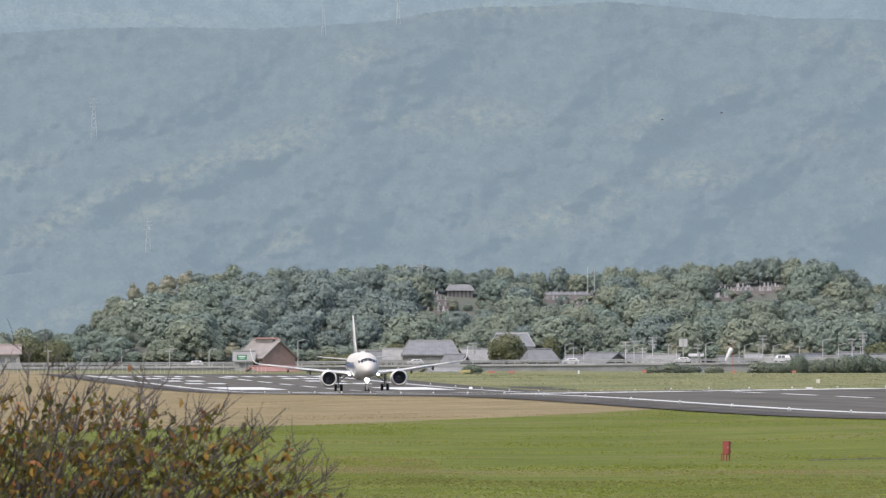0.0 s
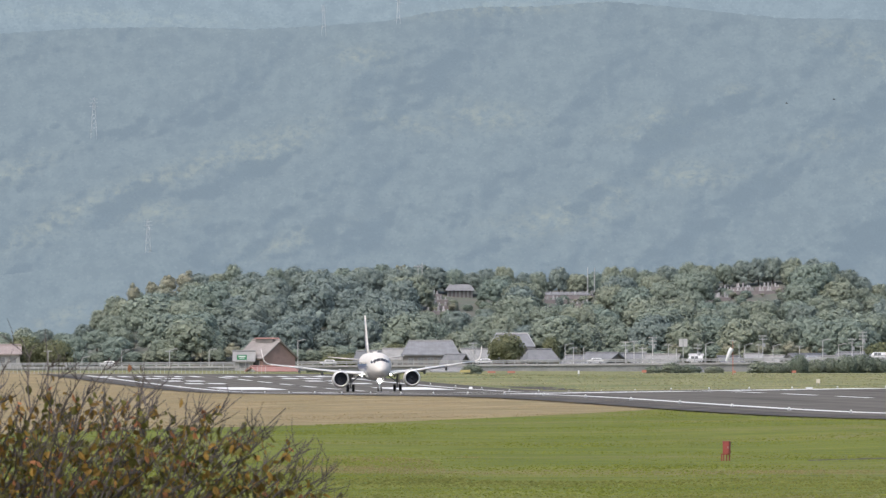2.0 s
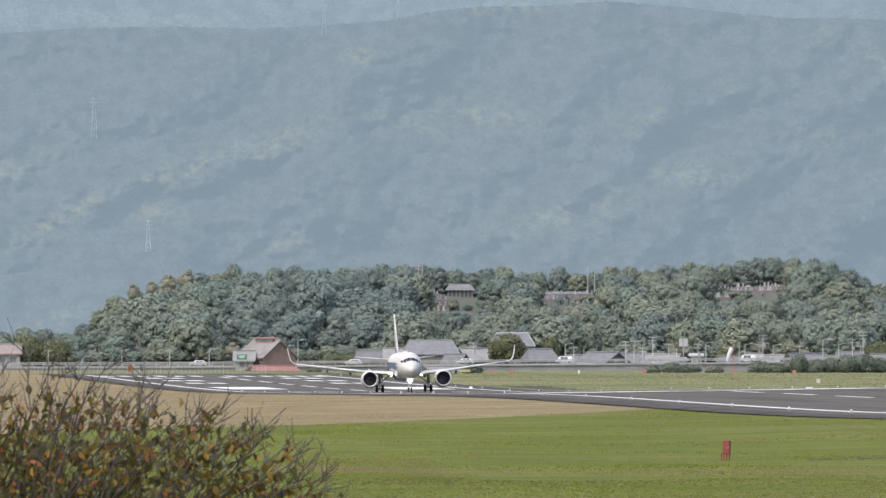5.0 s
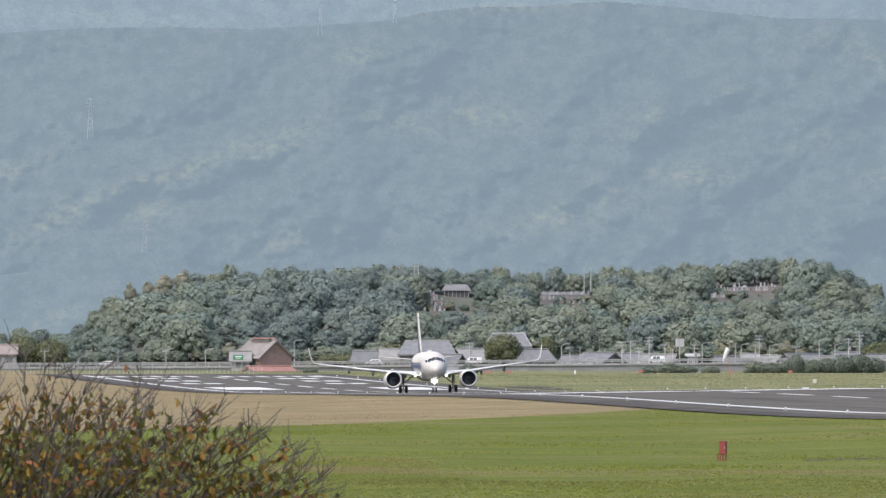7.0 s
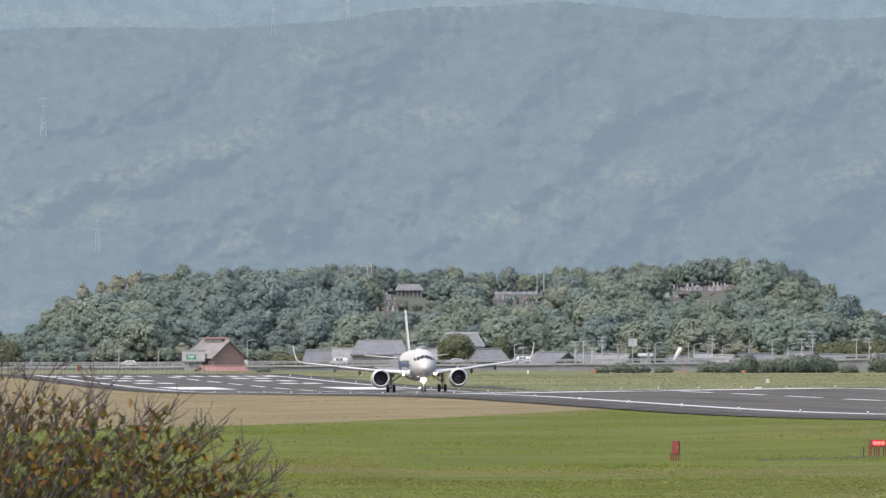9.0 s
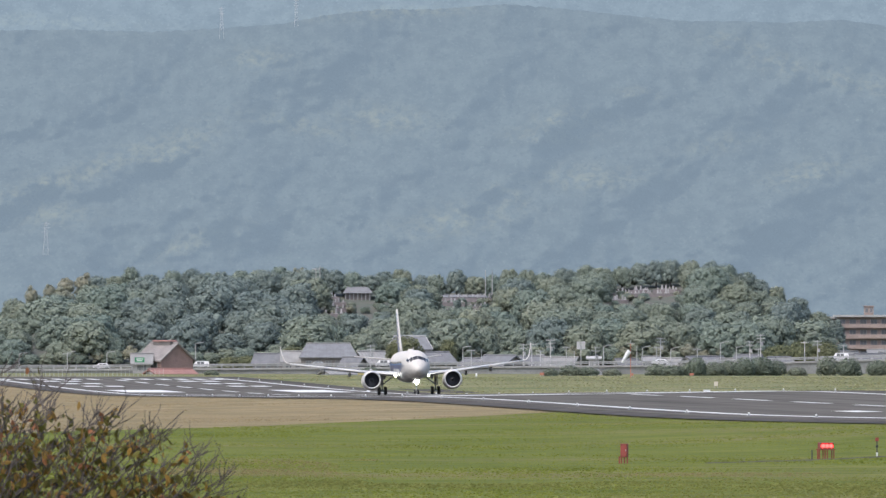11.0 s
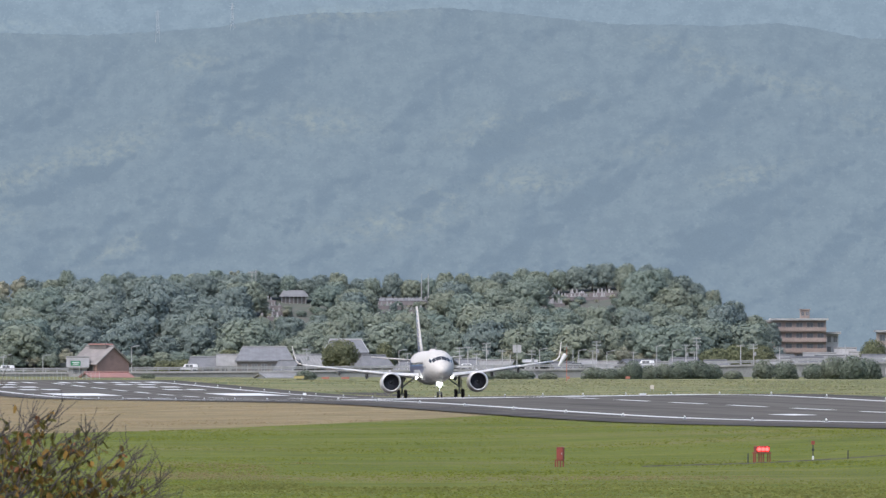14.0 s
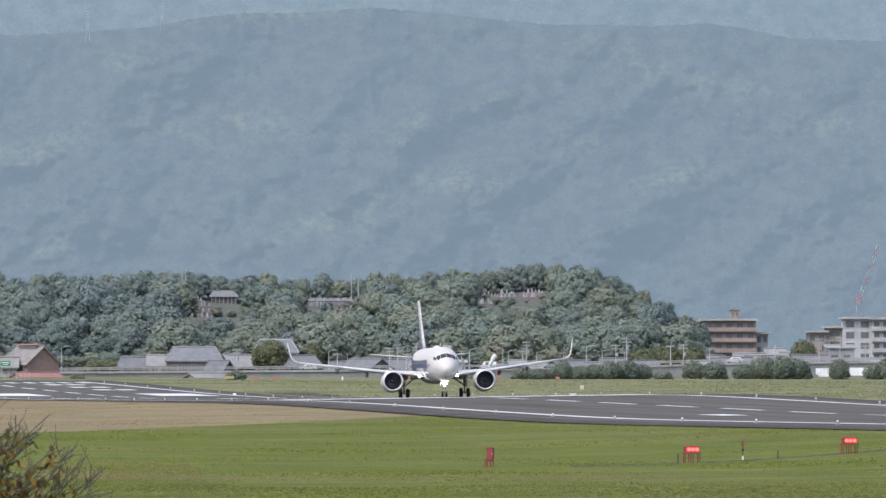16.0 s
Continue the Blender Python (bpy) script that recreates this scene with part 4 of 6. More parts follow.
def build_road():
    rings = []
    pts = []
    for k in range(140):
        px = -900 + 4000 * k / 139
        p = at(px, smoothed(DECK, px), ROAD_Y)
        pts.append(p)
        rings.append([(p.x, ROAD_Y - 5, p.z - 0.5), (p.x, ROAD_Y - 5, p.z), (p.x, ROAD_Y + 6, p.z), (p.x, ROAD_Y + 6, p.z - 0.5)])
    bm = bmesh.new()
    loft(bm, rings)
    road = tagged(part("road", bm, CONCRETE), "grey road on a low viaduct along the hill's foot", "road", kind="structure")
    bm = bmesh.new()
    loft(bm, [[(p.x, ROAD_Y - 4.6, p.z - 0.5), (p.x, ROAD_Y - 4.6, 1.5), (p.x, ROAD_Y + 5, 1.5), (p.x, ROAD_Y + 5, p.z - 0.5)] for p in pts])
    tagged(part("retaining_wall", bm, CONCRETE_DARK), "dark stained retaining wall under the road", "wall", kind="structure")
    for side in (-4.9, 5.9):
        rail = new("guard_rail")
        tagged(rail, "pale steel guard rail along the road", "guard rail", "guard rails")
        for dz in (0.45, 0.85):
            bm = bmesh.new()
            loft(bm, [[(p.x, ROAD_Y + side - 0.06, p.z + dz), (p.x, ROAD_Y + side - 0.06, p.z + dz + 0.26), (p.x, ROAD_Y + side + 0.04, p.z + dz + 0.26), (p.x, ROAD_Y + side + 0.04, p.z + dz)] for p in pts])
            part("beam", bm, STEEL, rail)
        me = None
        for k in range(0, 130):
            px = -260 + 2560 * k / 129
            p = at(px, smoothed(DECK, px), ROAD_Y)
            if me is None:
                bm = bmesh.new()
                box(bm, -0.09, 0.09, -0.09, 0.09, 0, 1.15)
                po = part("post", bm, STEEL, rail)
                me = po.data
            else:
                po = new("post", me)
                po.parent = rail
            po.location = (p.x, ROAD_Y + side + 0.1, p.z)


build_road()


def make_car(name, mat, label, van=False):
    ob = thing(name, (0, 0, 0), label, "van" if van else "car", "cars on the road")
    h = 1.9 if van else 1.48
    side = [(-2.2, 0.35), (-2.25, 0.75), (-1.35, 0.95), (-0.7, h), (1.5, h), (2.1, 0.98), (2.25, 0.9), (2.25, 0.35)] if not van else [(-2.25, 0.35), (-2.3, 0.9), (-1.75, 1.1), (-1.2, h), (2.1, h), (2.3, 1.0), (2.3, 0.35)]
    bm = bmesh.new()
    loft(bm, [[(x, yy * (0.86 if z > 1.1 else 1), z) for x, z in side] for yy in (-0.85, -0.8, 0.8, 0.85)])
    part("body", bm, mat, ob)
    bm = bmesh.new()
    a = -0.95 if van else -0.55
    for x0, x1 in ((a, a + 0.9), (a + 1.0, a + 1.9)):
        box(bm, x0, x1, -0.87, 0.87, 1.02, h - 0.15, 0.04)
    part("side_window", bm, GLASS_DARK, ob, "dark side windows")
    for x in (-1.4, 1.4):
        for yy in (-0.78, 0.78):
            bm = bmesh.new()
            rod(bm, (x, yy - 0.1, 0.32), (x, yy + 0.1, 0.32), 0.32, None, 14)
            wh = part("wheel", bm, RUBBER, ob, "black car wheel")
            bm = bmesh.new()
            rod(bm, (x, yy - 0.12, 0.32), (x, yy + 0.12, 0.32), 0.18, None, 10)
            part("rim", bm, STEEL, wh)
    for x, m in ((-2.26, WALL_WHITE), (2.24, RED)):
        bm = bmesh.new()
        for yy in (-0.62, 0.62):
            box(bm, x - 0.03, x + 0.05, yy - 0.18, yy + 0.18, 0.66, 0.82)
        part("light", bm, m, ob)
    return ob


CARS = [(make_car("car", CAR_WHITE, "white saloon car on the viaduct road"), 735), (make_car("car", CAR_WHITE, "white hatchback car on the viaduct road"), 345), (make_car("car", CAR_WHITE, "white saloon car on the viaduct road"), 1010),
        (make_car("car", CAR_WHITE, "white saloon car on the viaduct road"), 1207), (make_car("van", CAR_WHITE, "boxy white van on the viaduct road", True), 1383), (make_car("car", CAR_SILVER, "silver saloon car on the viaduct road"), 1588),
        (make_car("van", CAR_WHITE, "white van on the viaduct road", True), 1707), (make_car("car", CAR_WHITE, "white saloon car on the viaduct road"), 2195), (make_car("car", CAR_DARK, "dark saloon car on the viaduct road"), 2390),
        (make_car("van", CAR_WHITE, "tall white van on the viaduct road", True), 2515), (make_car("car", CAR_WHITE, "white hatchback car on the viaduct road"), 2950)]

# houses, sheds and temples
BARN = house(472, 603, 78, 3925, "brown boarded barn with a pale faded roof", BARN_ROOF, WALL_BROWN, 0, 11, 0.5, -50, 2, name="barn")
BARN_TOP = max(v.co.z for o in BARN.children for v in o.data.vertices)
louvre = bmesh.new()
box(louvre, -3.6, 3.6, -0.9, 0.9, BARN_TOP - 0.5, BARN_TOP + 0.45)
LANTERN = part("roof_lantern", louvre, TIMBER, BARN, "long ridge vent along the barn's roof")
louvre = bmesh.new()
box(louvre, -3.9, 3.9, -1.3, 1.3, BARN_TOP + 0.45, BARN_TOP + 0.8, 0.12)
part("cap", louvre, RED_ROOF, LANTERN, "faded red cap")
house(432, 622, 40, 3920, "low shed with a pale sheet roof", TILE_PALE, PLASTER, 0, 6, 0.4, 0, 1, name="shed")
house(482, 650, 84, 3760, "low shed with a faded red roof", RED_ROOF, WALL_WHITE, 0, 7, 0.62, 24, 0, name="shed")
house(785, 650, 72, 3760, "low pale shed with a sheet roof", TILE_PALE, WALL_WHITE, 0, 7, 0.6, 24, 0, name="shed")
house(762, 604, 104, 3985, "large grey tiled temple hall with hipped roof", TILE, TIMBER, 0.26, 16, 0.4, 0, 5, ridge_cap=TILE_PALE, name="temple_hall")
house(700, 618, 46, 3990, "pale plastered house with grey roof", TILE_PALE, PLASTER, 0, 8, 0.4, 0, 2)
house(655, 622, 60, 3992, "long low house with grey tiled roof", TILE, TIMBER, 0.2, 8, 0.4, 0, 3)
house(838, 618, 54, 3980, "house with pale grey tiled roof", TILE_PALE, TIMBER, 0, 9, 0.45, 24, 3)
house(806, 628, 40, 3972, "small house with grey tiled roof", TILE, TIMBER, 0, 8, 0.5, -22, 2)
house(906, 591, 82, 4000, "temple hall with curved grey roof and white ridge", TILE, TIMBER, 0.32, 16, 0.31, 0, 3, ridge_cap=WALL_WHITE, name="temple_hall")
house(955, 619, 60, 3985, "house with broad grey tiled roof", TILE, TIMBER, 0.3, 10, 0.45, 12, 2)
house(1066, 625, 70, 3975, "house with dark gable and grey tiled roof", TILE, TIMBER, 0, 11, 0.5, -36, 0)
house(1122, 626, 62, 3985, "house with hipped grey tiled roof", TILE, PLASTER, 0.25, 9, 0.5, -12, 2)
house(1172, 628, 66, 3970, "workshop with a wide pale sheet roof", TILE_PALE, CREAM, 0, 12, 0.6, -14, 0, name="workshop")
house(1226, 652, 46, 3765, "small dark hut with hipped roof", TILE, GLASS_DARK, 0.42, 7, 0.7, 0, 0, name="hut")
house(1333, 627, 34, 3985, "small white house with flat pale roof", TILE_PALE, WALL_WHITE, 0, 7, 0.2, 0, 2)
house(1428, 627, 84, 3980, "house with wide grey tiled roof", TILE, PLASTER, 0, 11, 0.5, 38, 3)
house(1466, 631, 32, 3972, "small house with pale roof", TILE_PALE, CREAM, 0.2, 7, 0.5, 0, 1)
house(1506, 624, 62, 3985, "grey house with hipped tiled roof", TILE, PLASTER, 0.2, 9, 0.4, -18, 3)
house(1790, 606, 40, 4030, "low house with pale roof behind the road", TILE_PALE, WALL_WHITE, 0, 8, 0.35, 0, 2)
house(1660, 628, 58, 3978, "low house with pale grey roof under the hill", TILE_PALE, PLASTER, 0.1, 8, 0.45, 0, 2)
house(1700, 634, 50, 3972, "small house with grey tiled gable roof", TILE, PLASTER, 0, 9, 0.5, 30, 1)
house(1745, 615, 60, 4016, "long hall with pale sheet roof", TILE_PALE, PLASTER, 0, 12, 0.3, 0, 0, name="hall")
house(1722, 622, 62, 3990, "grey workshop with pitched roof", TILE, PLASTER, 0, 10, 0.4, 18, 2, name="workshop")
house(1790, 632, 70, 3975, "low house with red-brown roof", RED_ROOF, PLASTER, 0.1, 8, 0.5, 0, 0)
house(1853, 618, 74, 3985, "house with dark grey tiled roof", TILE, PLASTER, 0.1, 10, 0.5, 0, 2)
house(1905, 601, 56, 4010, "grey concrete workshop building", CONCRETE, CONCRETE, 0, 10, 0.05, 0, 2, name="workshop")
house(1960, 625, 90, 3985, "long low hall with pale roof", TILE_PALE, WALL_WHITE, 0, 10, 0.4, 0, 0, name="hall")
house(2040, 622, 80, 3985, "house with grey tiled roof", TILE, PLASTER, 0.2, 10, 0.5, 0, 2)
house(14, 611, 52, 3990, "house with red-brown roof among trees", BROWN_ROOF, PLASTER, 0.1, 9, 0.3, 0, 2)
for px, top, wide, y, roof_m, wall_m, turn in ((1700, 624, 54, 3992, TILE, PLASTER, -24), (1765, 619, 62, 3998, TILE_PALE, CREAM, 20), (1822, 613, 50, 4012, TILE_PALE, WALL_WHITE, 0), (1682, 618, 40, 4006, TILE_PALE, PLASTER, 30), (1806, 624, 52, 3990, TILE, TIMBER, 26),
                                               (1880, 626, 48, 3978, TILE, PLASTER, -28), (1930, 629, 60, 3976, TILE_PALE, PLASTER, 10), (2010, 628, 56, 3976, TILE, CREAM, 24), (1560, 628, 44, 3978, TILE, PLASTER, 20), (1020, 630, 40, 3980, TILE, TIMBER, -20), (1290, 631, 44, 3980, TILE, PLASTER, 15), (1370, 630, 40, 3980, TILE_PALE, PLASTER, -25)):
    house(px, top, wide, y, "small house with pitched roof beside the viaduct road", roof_m, wall_m, 0, 8, 0.45, turn, 2)
house(1232, 628, 26, 3978, "small white flat-roofed building", WALL_WHITE, WALL_WHITE, 0, 6, 0.05, 0, 2)


def build_shop_sign():
    p = at(428, 637, 3912)
    ob = thing("sign_board", (p.x, 3912, 2.2), "green sign board with pale unreadable bars beside the barn", "sign")
    h = p.z - 2.2
    bm = bmesh.new()
    box(bm, -1.3, 1.3, -0.08, 0.08, h, h + 1.3)
    board = part("board", bm, GREEN_SIGN, ob)
    for z, w in ((h + 0.8, 0.95), (h + 0.35, 0.7)):
        bm = bmesh.new()
        box(bm, -w, w, -0.1, -0.08, z, z + 0.18)
        part("bar", bm, TARP, board)
    for x in (-1.0, 1.0):
        bm = bmesh.new()
        rod(bm, (x, 0, -0.3), (x, 0, h), 0.08, None, 6)
        part("post", bm, STEEL, ob)


build_shop_sign()


def slab_block(name, px0, px1, top, floors, y, wall, label, bays, foot=640, balcony=True, tower=None):
    a, b = at(px0, top, y), at(px1, top, y)
    base = 2.3
    ob = thing(name, ((a.x + b.x) / 2, y, base), label, "apartment block", "blocks beside the hill")
    w, h = (b.x - a.x) / 2, a.z - base
    bm = bmesh.new()
    box(bm, -w, w, 0, 11, 0, h - 0.6)
    part("wall", bm, wall, ob)
    bm = bmesh.new()
    box(bm, -w - 0.7, w + 0.7, -1.5, 11.6, h - 0.6, h)
    part("roof", bm, CONCRETE, ob, "flat roof slab with eaves")
    fh = 3.0
    for k in range(floors):
        z = h - 0.6 - fh * (k + 1)
        if z < 0:
            break
        if balcony:
            bm = bmesh.new()
            box(bm, -w - 0.1, w + 0.1, -1.3, -0.01, z - 0.15, z + 0.05)
            box(bm, -w - 0.1, w + 0.1, -1.32, -1.2, z + 0.05, z + 1.05)
            part("balcony", bm, wall, ob)
        panes(ob, "window", -w, w, 0, z + 0.7, z + 2.3, bays)
    if tower:
        c, tw, th = tower
        bm = bmesh.new()
        box(bm, c * w - tw, c * w + tw, 2, 7, h, h + th)
        box(bm, c * w - tw - 0.25, c * w + tw + 0.25, 1.7, 7.3, h + th, h + th + 0.25)
        part("stair_tower", bm, wall, ob)
        panes(ob, "window", c * w - tw, c * w + tw, 2, h + 0.8, h + th - 0.6, 2)
    return ob


slab_block("apartment_block", 1662, 1756, 553, 4, 4215, PINK, "pinkish-brown four-storey apartment block with balconies", 5, tower=(0.22, 1.3, 2.4))
slab_block("apartment_block", 1640, 1662, 556, 4, 4219, PINK, "pinkish-brown stair wing of the apartment block", 2)
slab_block("white_block", 1910, 1962, 550, 5, 4110, WALL_WHITE, "white five-storey block with small windows", 2, balcony=False)
slab_block("white_block", 1962, 2060, 551, 5, 4108, WALL_WHITE, "white five-storey block with balconies", 6)
slab_block("beige_block", 1848, 1880, 574, 3, 4112, BEIGE, "beige stepped block beside the white one", 2, balcony=False)
slab_block("beige_block", 1880, 1912, 566, 4, 4114, BEIGE, "beige stepped block with plain wall", 1, balcony=False)
slab_block("white_block", 1756, 1778, 577, 3, 4222, WALL_WHITE, "low white block behind the apartments", 2, balcony=False)


CRANE_RED = paint("crane_red", (0.33, 0.2, 0.21), None, 0.6, 0.7)
CRANE_PALE = paint("crane_pale", (0.3, 0.33, 0.36), None, 0.6, 0.7)


def build_crane():
    b, t = at(1939, 551, 4150), at(1939, 522, 4150)
    ob = thing("tower_crane", (b.x, 4150, 2.3), "red and white lattice tower crane with raised boom", "crane")
    z0, z1 = 0, t.z - 2.3
    def lattice(p0, p1, w, n, mats):
        p0, p1 = Vector(p0), Vector(p1)
        d = (p1 - p0).normalized()
        a = d.cross(Vector((0, 1, 0))).normalized() * w
        c = Vector((0, w, 0))
        for k in range(n):
            q0, q1 = p0 + (p1 - p0) * k / n, p0 + (p1 - p0) * (k + 1) / n
            bm = bmesh.new()
            for s, u in ((1, 1), (1, -1), (-1, 1), (-1, -1)):
                rod(bm, q0 + s * a + u * c, q1 + s * a + u * c, 0.08, None, 5)
            for u in (1, -1):
                rod(bm, q0 - a + u * c, (q0 + q1) / 2 + a + u * c, 0.07, None, 4)
                rod(bm, (q0 + q1) / 2 + a + u * c, q1 - a + u * c, 0.07, None, 4)
            part("lattice_section", bm, mats[k % 2], ob, "white lattice section" if mats[k % 2] is CRANE_PALE else "red lattice section")
    lattice((0, 0, 0), (0, 0, z1), 0.75, 12, (CRANE_PALE, CRANE_PALE))
    e = at(1976, 418, 4150)
    lattice((0, 0, z1 + 0.6), (e.x - b.x, 0, e.z - 2.3), 0.42, 8, (CRANE_RED, CRANE_PALE))
    bm = bmesh.new()
    box(bm, -1.4, 0.7, -0.6, 0.6, z1 - 0.2, z1 + 0.7)
    part("cab", bm, CRANE_RED, ob, "red crane cab and counterweight")


build_crane()

for px, top, foot, arms, lamp in ((85, 620, 660, 1, False), (215, 622, 655, 0, True), (300, 620, 655, 1, True), (370, 620, 655, 0, True), (145, 634, 658, 0, True), (527, 604, 656, 0, True), (837, 606, 645, 3, False), (740, 470, 530, 1, False),
                                  (747, 466, 520, 0, False), (1000, 611, 645, 0, True), (1015, 614, 645, 1, False), (1033, 614, 645, 0, False), (1107, 604, 645, 2, False), (1122, 603, 645, 1, False), (1155, 596, 645, 3, False),
                                  (1137, 615, 645, 2, False), (1183, 609, 640, 1, False), (1197, 617, 640, 0, False), (1235, 609, 642, 2, False), (1249, 609, 640, 0, True), (1308, 608, 640, 0, False), (1318, 611, 640, 0, True),
                                  (1343, 609, 640, 1, False), (1350, 593, 640, 2, False), (1368, 613, 640, 0, True), (1415, 612, 640, 1, False), (1456, 603, 638, 0, True), (1484, 611, 638, 0, True), (1508, 599, 638, 2, False),
                                  (1523, 612, 638, 1, False), (1527, 587, 638, 3, False), (1605, 600, 635, 1, False), (1628, 598, 636, 2, False), (1674, 605, 634, 1, False), (1790, 600, 634, 0, False), (1868, 588, 640, 2, False), (1886, 590, 640, 1, False),
                                  (1905, 585, 640, 3, False), (1040, 474, 510, 0, False), (1052, 474, 508, 0, False), (1950, 600, 640, 1, False)):
    utility_pole(px, top, foot, 3962 if top > 560 else 4120, arms, lamp)


def board_sign(px, top, y):
    p = at(px, top, y)
    ob = thing("road_sign", (p.x, y, 3.5), "grey back of a twin road sign board on a post", "sign")
    bm = bmesh.new()
    rod(bm, (0, 0, 0), (0, 0, p.z - 3.5), 0.12, None, 6)
    part("post", bm, POLE, ob)
    for s in (-1, 1):
        bm = bmesh.new()
        box(bm, s * 0.65 - 0.5, s * 0.65 + 0.5, -0.14, -0.08, p.z - 5.6, p.z - 3.5)
        part("board", bm, POLE, ob)


board_sign(1209, 600, 3965)


def build_fence():
    """Perimeter fence on the far side of the runway's end."""
    fence = tagged(new("perimeter_fence"), "pale steel mesh fence on a low concrete kerb", "fence")
    y = 3300.0
    me = None
    x0, x1 = at(-200, 0, y).x, at(470, 0, y).x
    n = 90
    for k in range(n + 1):
        x = x0 + (x1 - x0) * k / n
        if me is None:
            bm = bmesh.new()
            rod(bm, (0, 0, -0.5), (0, 0, 2.0), 0.035, None, 6)
            ob = part("post", bm, POLE, fence)
            me = ob.data
        else:
            ob = new("post", me)
            ob.parent = fence
        ob.location = (x, y, 2.45)
    for dz in (0.4, 1.2, 1.95):
        bm = bmesh.new()
        rod(bm, (x0, y, 2.45 + dz), (x1, y, 2.45 + dz), 0.018, None, 5)
        part("wire", bm, STEEL, fence)
    bm = bmesh.new()
    box(bm, x0, x1, y - 0.1, y + 0.1, 1.9, 2.6)
    part("kerb", bm, CONCRETE, fence, "low concrete kerb")


build_fence()


# ---- gravestones and the shrine on the hill ----
TERRACE = stone("terrace_stone", (0.19, 0.17, 0.17), 0.5, 0.9, 0.15)


def build_graves():
    rng = random.Random(5)
    models = []
    for k in range(3):
        bm = bmesh.new()
        box(bm, -0.55, 0.55, -0.5, 0.5, -0.5, 0.3)
        box(bm, -0.4, 0.4, -0.35, 0.35, 0.3, 0.55)
        box(bm, -0.24 - 0.05 * k, 0.24 + 0.05 * k, -0.22, 0.22, 0.55, 1.5 + 0.3 * k, 0.08)
        ob = part("gravestone", bm, GRAVE)
        models.append(tagged(ob, "upright grey gravestone on a stepped base", "gravestone", "gravestones on the hill"))
    rows = [(752, 800, 548, 5), (758, 806, 538, 6), (765, 790, 528, 4), (752, 778, 518, 4), (946, 1048, 520, 15), (950, 1000, 528, 6), (955, 985, 543, 4), (1012, 1040, 535, 4),
            (1252, 1300, 512, 9), (1300, 1385, 512, 11), (1254, 1290, 524, 8), (1300, 1330, 506, 5), (1340, 1382, 505, 6), (1180, 1230, 533, 4)]
    for a, b, py, n in rows:
        y = slope_y((a + b) / 2, py + 8) - 0.5
        for k in range(n):
            px = a + (b - a) * (k + rng.uniform(0.1, 0.9)) / n
            p = at(px, py + 3 + rng.uniform(-1, 1), y + rng.uniform(-0.6, 1))
            g = copy_thing(rng.choice(models), pose(p.x, p.y, p.z, 0, 0, rng.uniform(-8, 8)))
            g.scale = (0.75, 0.75, rng.uniform(0.4, 0.75))
        p, q = at(a - 4, py + 3, y), at(b + 4, py + 3, y)
        bm = bmesh.new()
        box(bm, p.x, q.x, y - 1.2, y + 5, p.z - 1.1, p.z, 0.02)
        tagged(part("grave_terrace", bm, TERRACE), "dark stone terrace carrying gravestones", "terrace", "grave terraces")
    for m in models:
        bpy.data.objects.remove(m)
    for px, top, wide, base in ((814, 503, 54, 524), (1000, 517, 96, 526)):
        p = at(px, base, slope_y(px, base) - 1.5)
        w = wide / F * 4092 / 2
        h = (base - top) / F * 4092
        ob = thing("shrine_hall", p, "small dark timber hall with a low tiled roof on the hill", "shrine")
        bm = bmesh.new()
        box(bm, -w * 0.85, w * 0.85, -2, 2, -2.5, h * 0.5)
        part("wall", bm, TIMBER, ob, "dark timber wall")
        bm = bmesh.new()
        loft(bm, [[(-w, -3, h * 0.45), (w, -3, h * 0.45), (w, 3, h * 0.45), (-w, 3, h * 0.45)], [(-w * 0.7, -0.2, h), (w * 0.7, -0.2, h), (w * 0.7, 0.2, h), (-w * 0.7, 0.2, h)]])
        part("roof", bm, TILE, ob)
        bm = bmesh.new()
        for k in range(7):
            xx = -w * 0.8 + 1.6 * w * k / 6
            rod(bm, (xx, -2.4, -1.5), (xx, -2.4, h * 0.5), 0.12, None, 6)
        part("pillar", bm, GRAVE, ob)


build_graves()


def pylon(px, top, foot, y):
    p0, p1 = at(px, foot, y), at(px, top, y)
    h = p1.z - p0.z
    ob = thing("power_pylon", p0, "pale lattice power pylon on the mountain side", "pylon", "pylons on the mountain")
    bm = bmesh.new()
    w = h * 0.09
    for s, u in ((1, 1), (1, -1), (-1, 1), (-1, -1)):
        rod(bm, (s * w, u * w, -2.5), (s * w * 0.25, u * w * 0.25, h), 0.05, 0.04, 4)
    n = 7
    for k in range(n):
        z0, z1 = h * k / n, h * (k + 1) / n
        a0, a1 = w * (1 - 0.75 * k / n), w * (1 - 0.75 * (k + 1) / n)
        for u in (1, -1):
            rod(bm, (-a0, u * a0, z0), (a1, u * a1, z1), 0.03, None, 4)
            rod(bm, (a0, u * a0, z0), (-a1, u * a1, z1), 0.03, None, 4)
    part("mast", bm, PYLON, ob)
    for k in range(3):
        bm = bmesh.new()
        z = h * (0.72 + 0.11 * k)
        rod(bm, (-w * 1.3, 0, z), (w * 1.3, 0, z), 0.06, None, 4)
        part("arm", bm, PYLON, ob)


PYLON = paint("pylon_steel", (0.4, 0.42, 0.44), None, 0.5, 0.6)
pylon(166, 172, 232, 4690)
pylon(262, 388, 452, 4402)
pylon(573, 8, 50, 4780)
pylon(705, -6, 34, 4780)


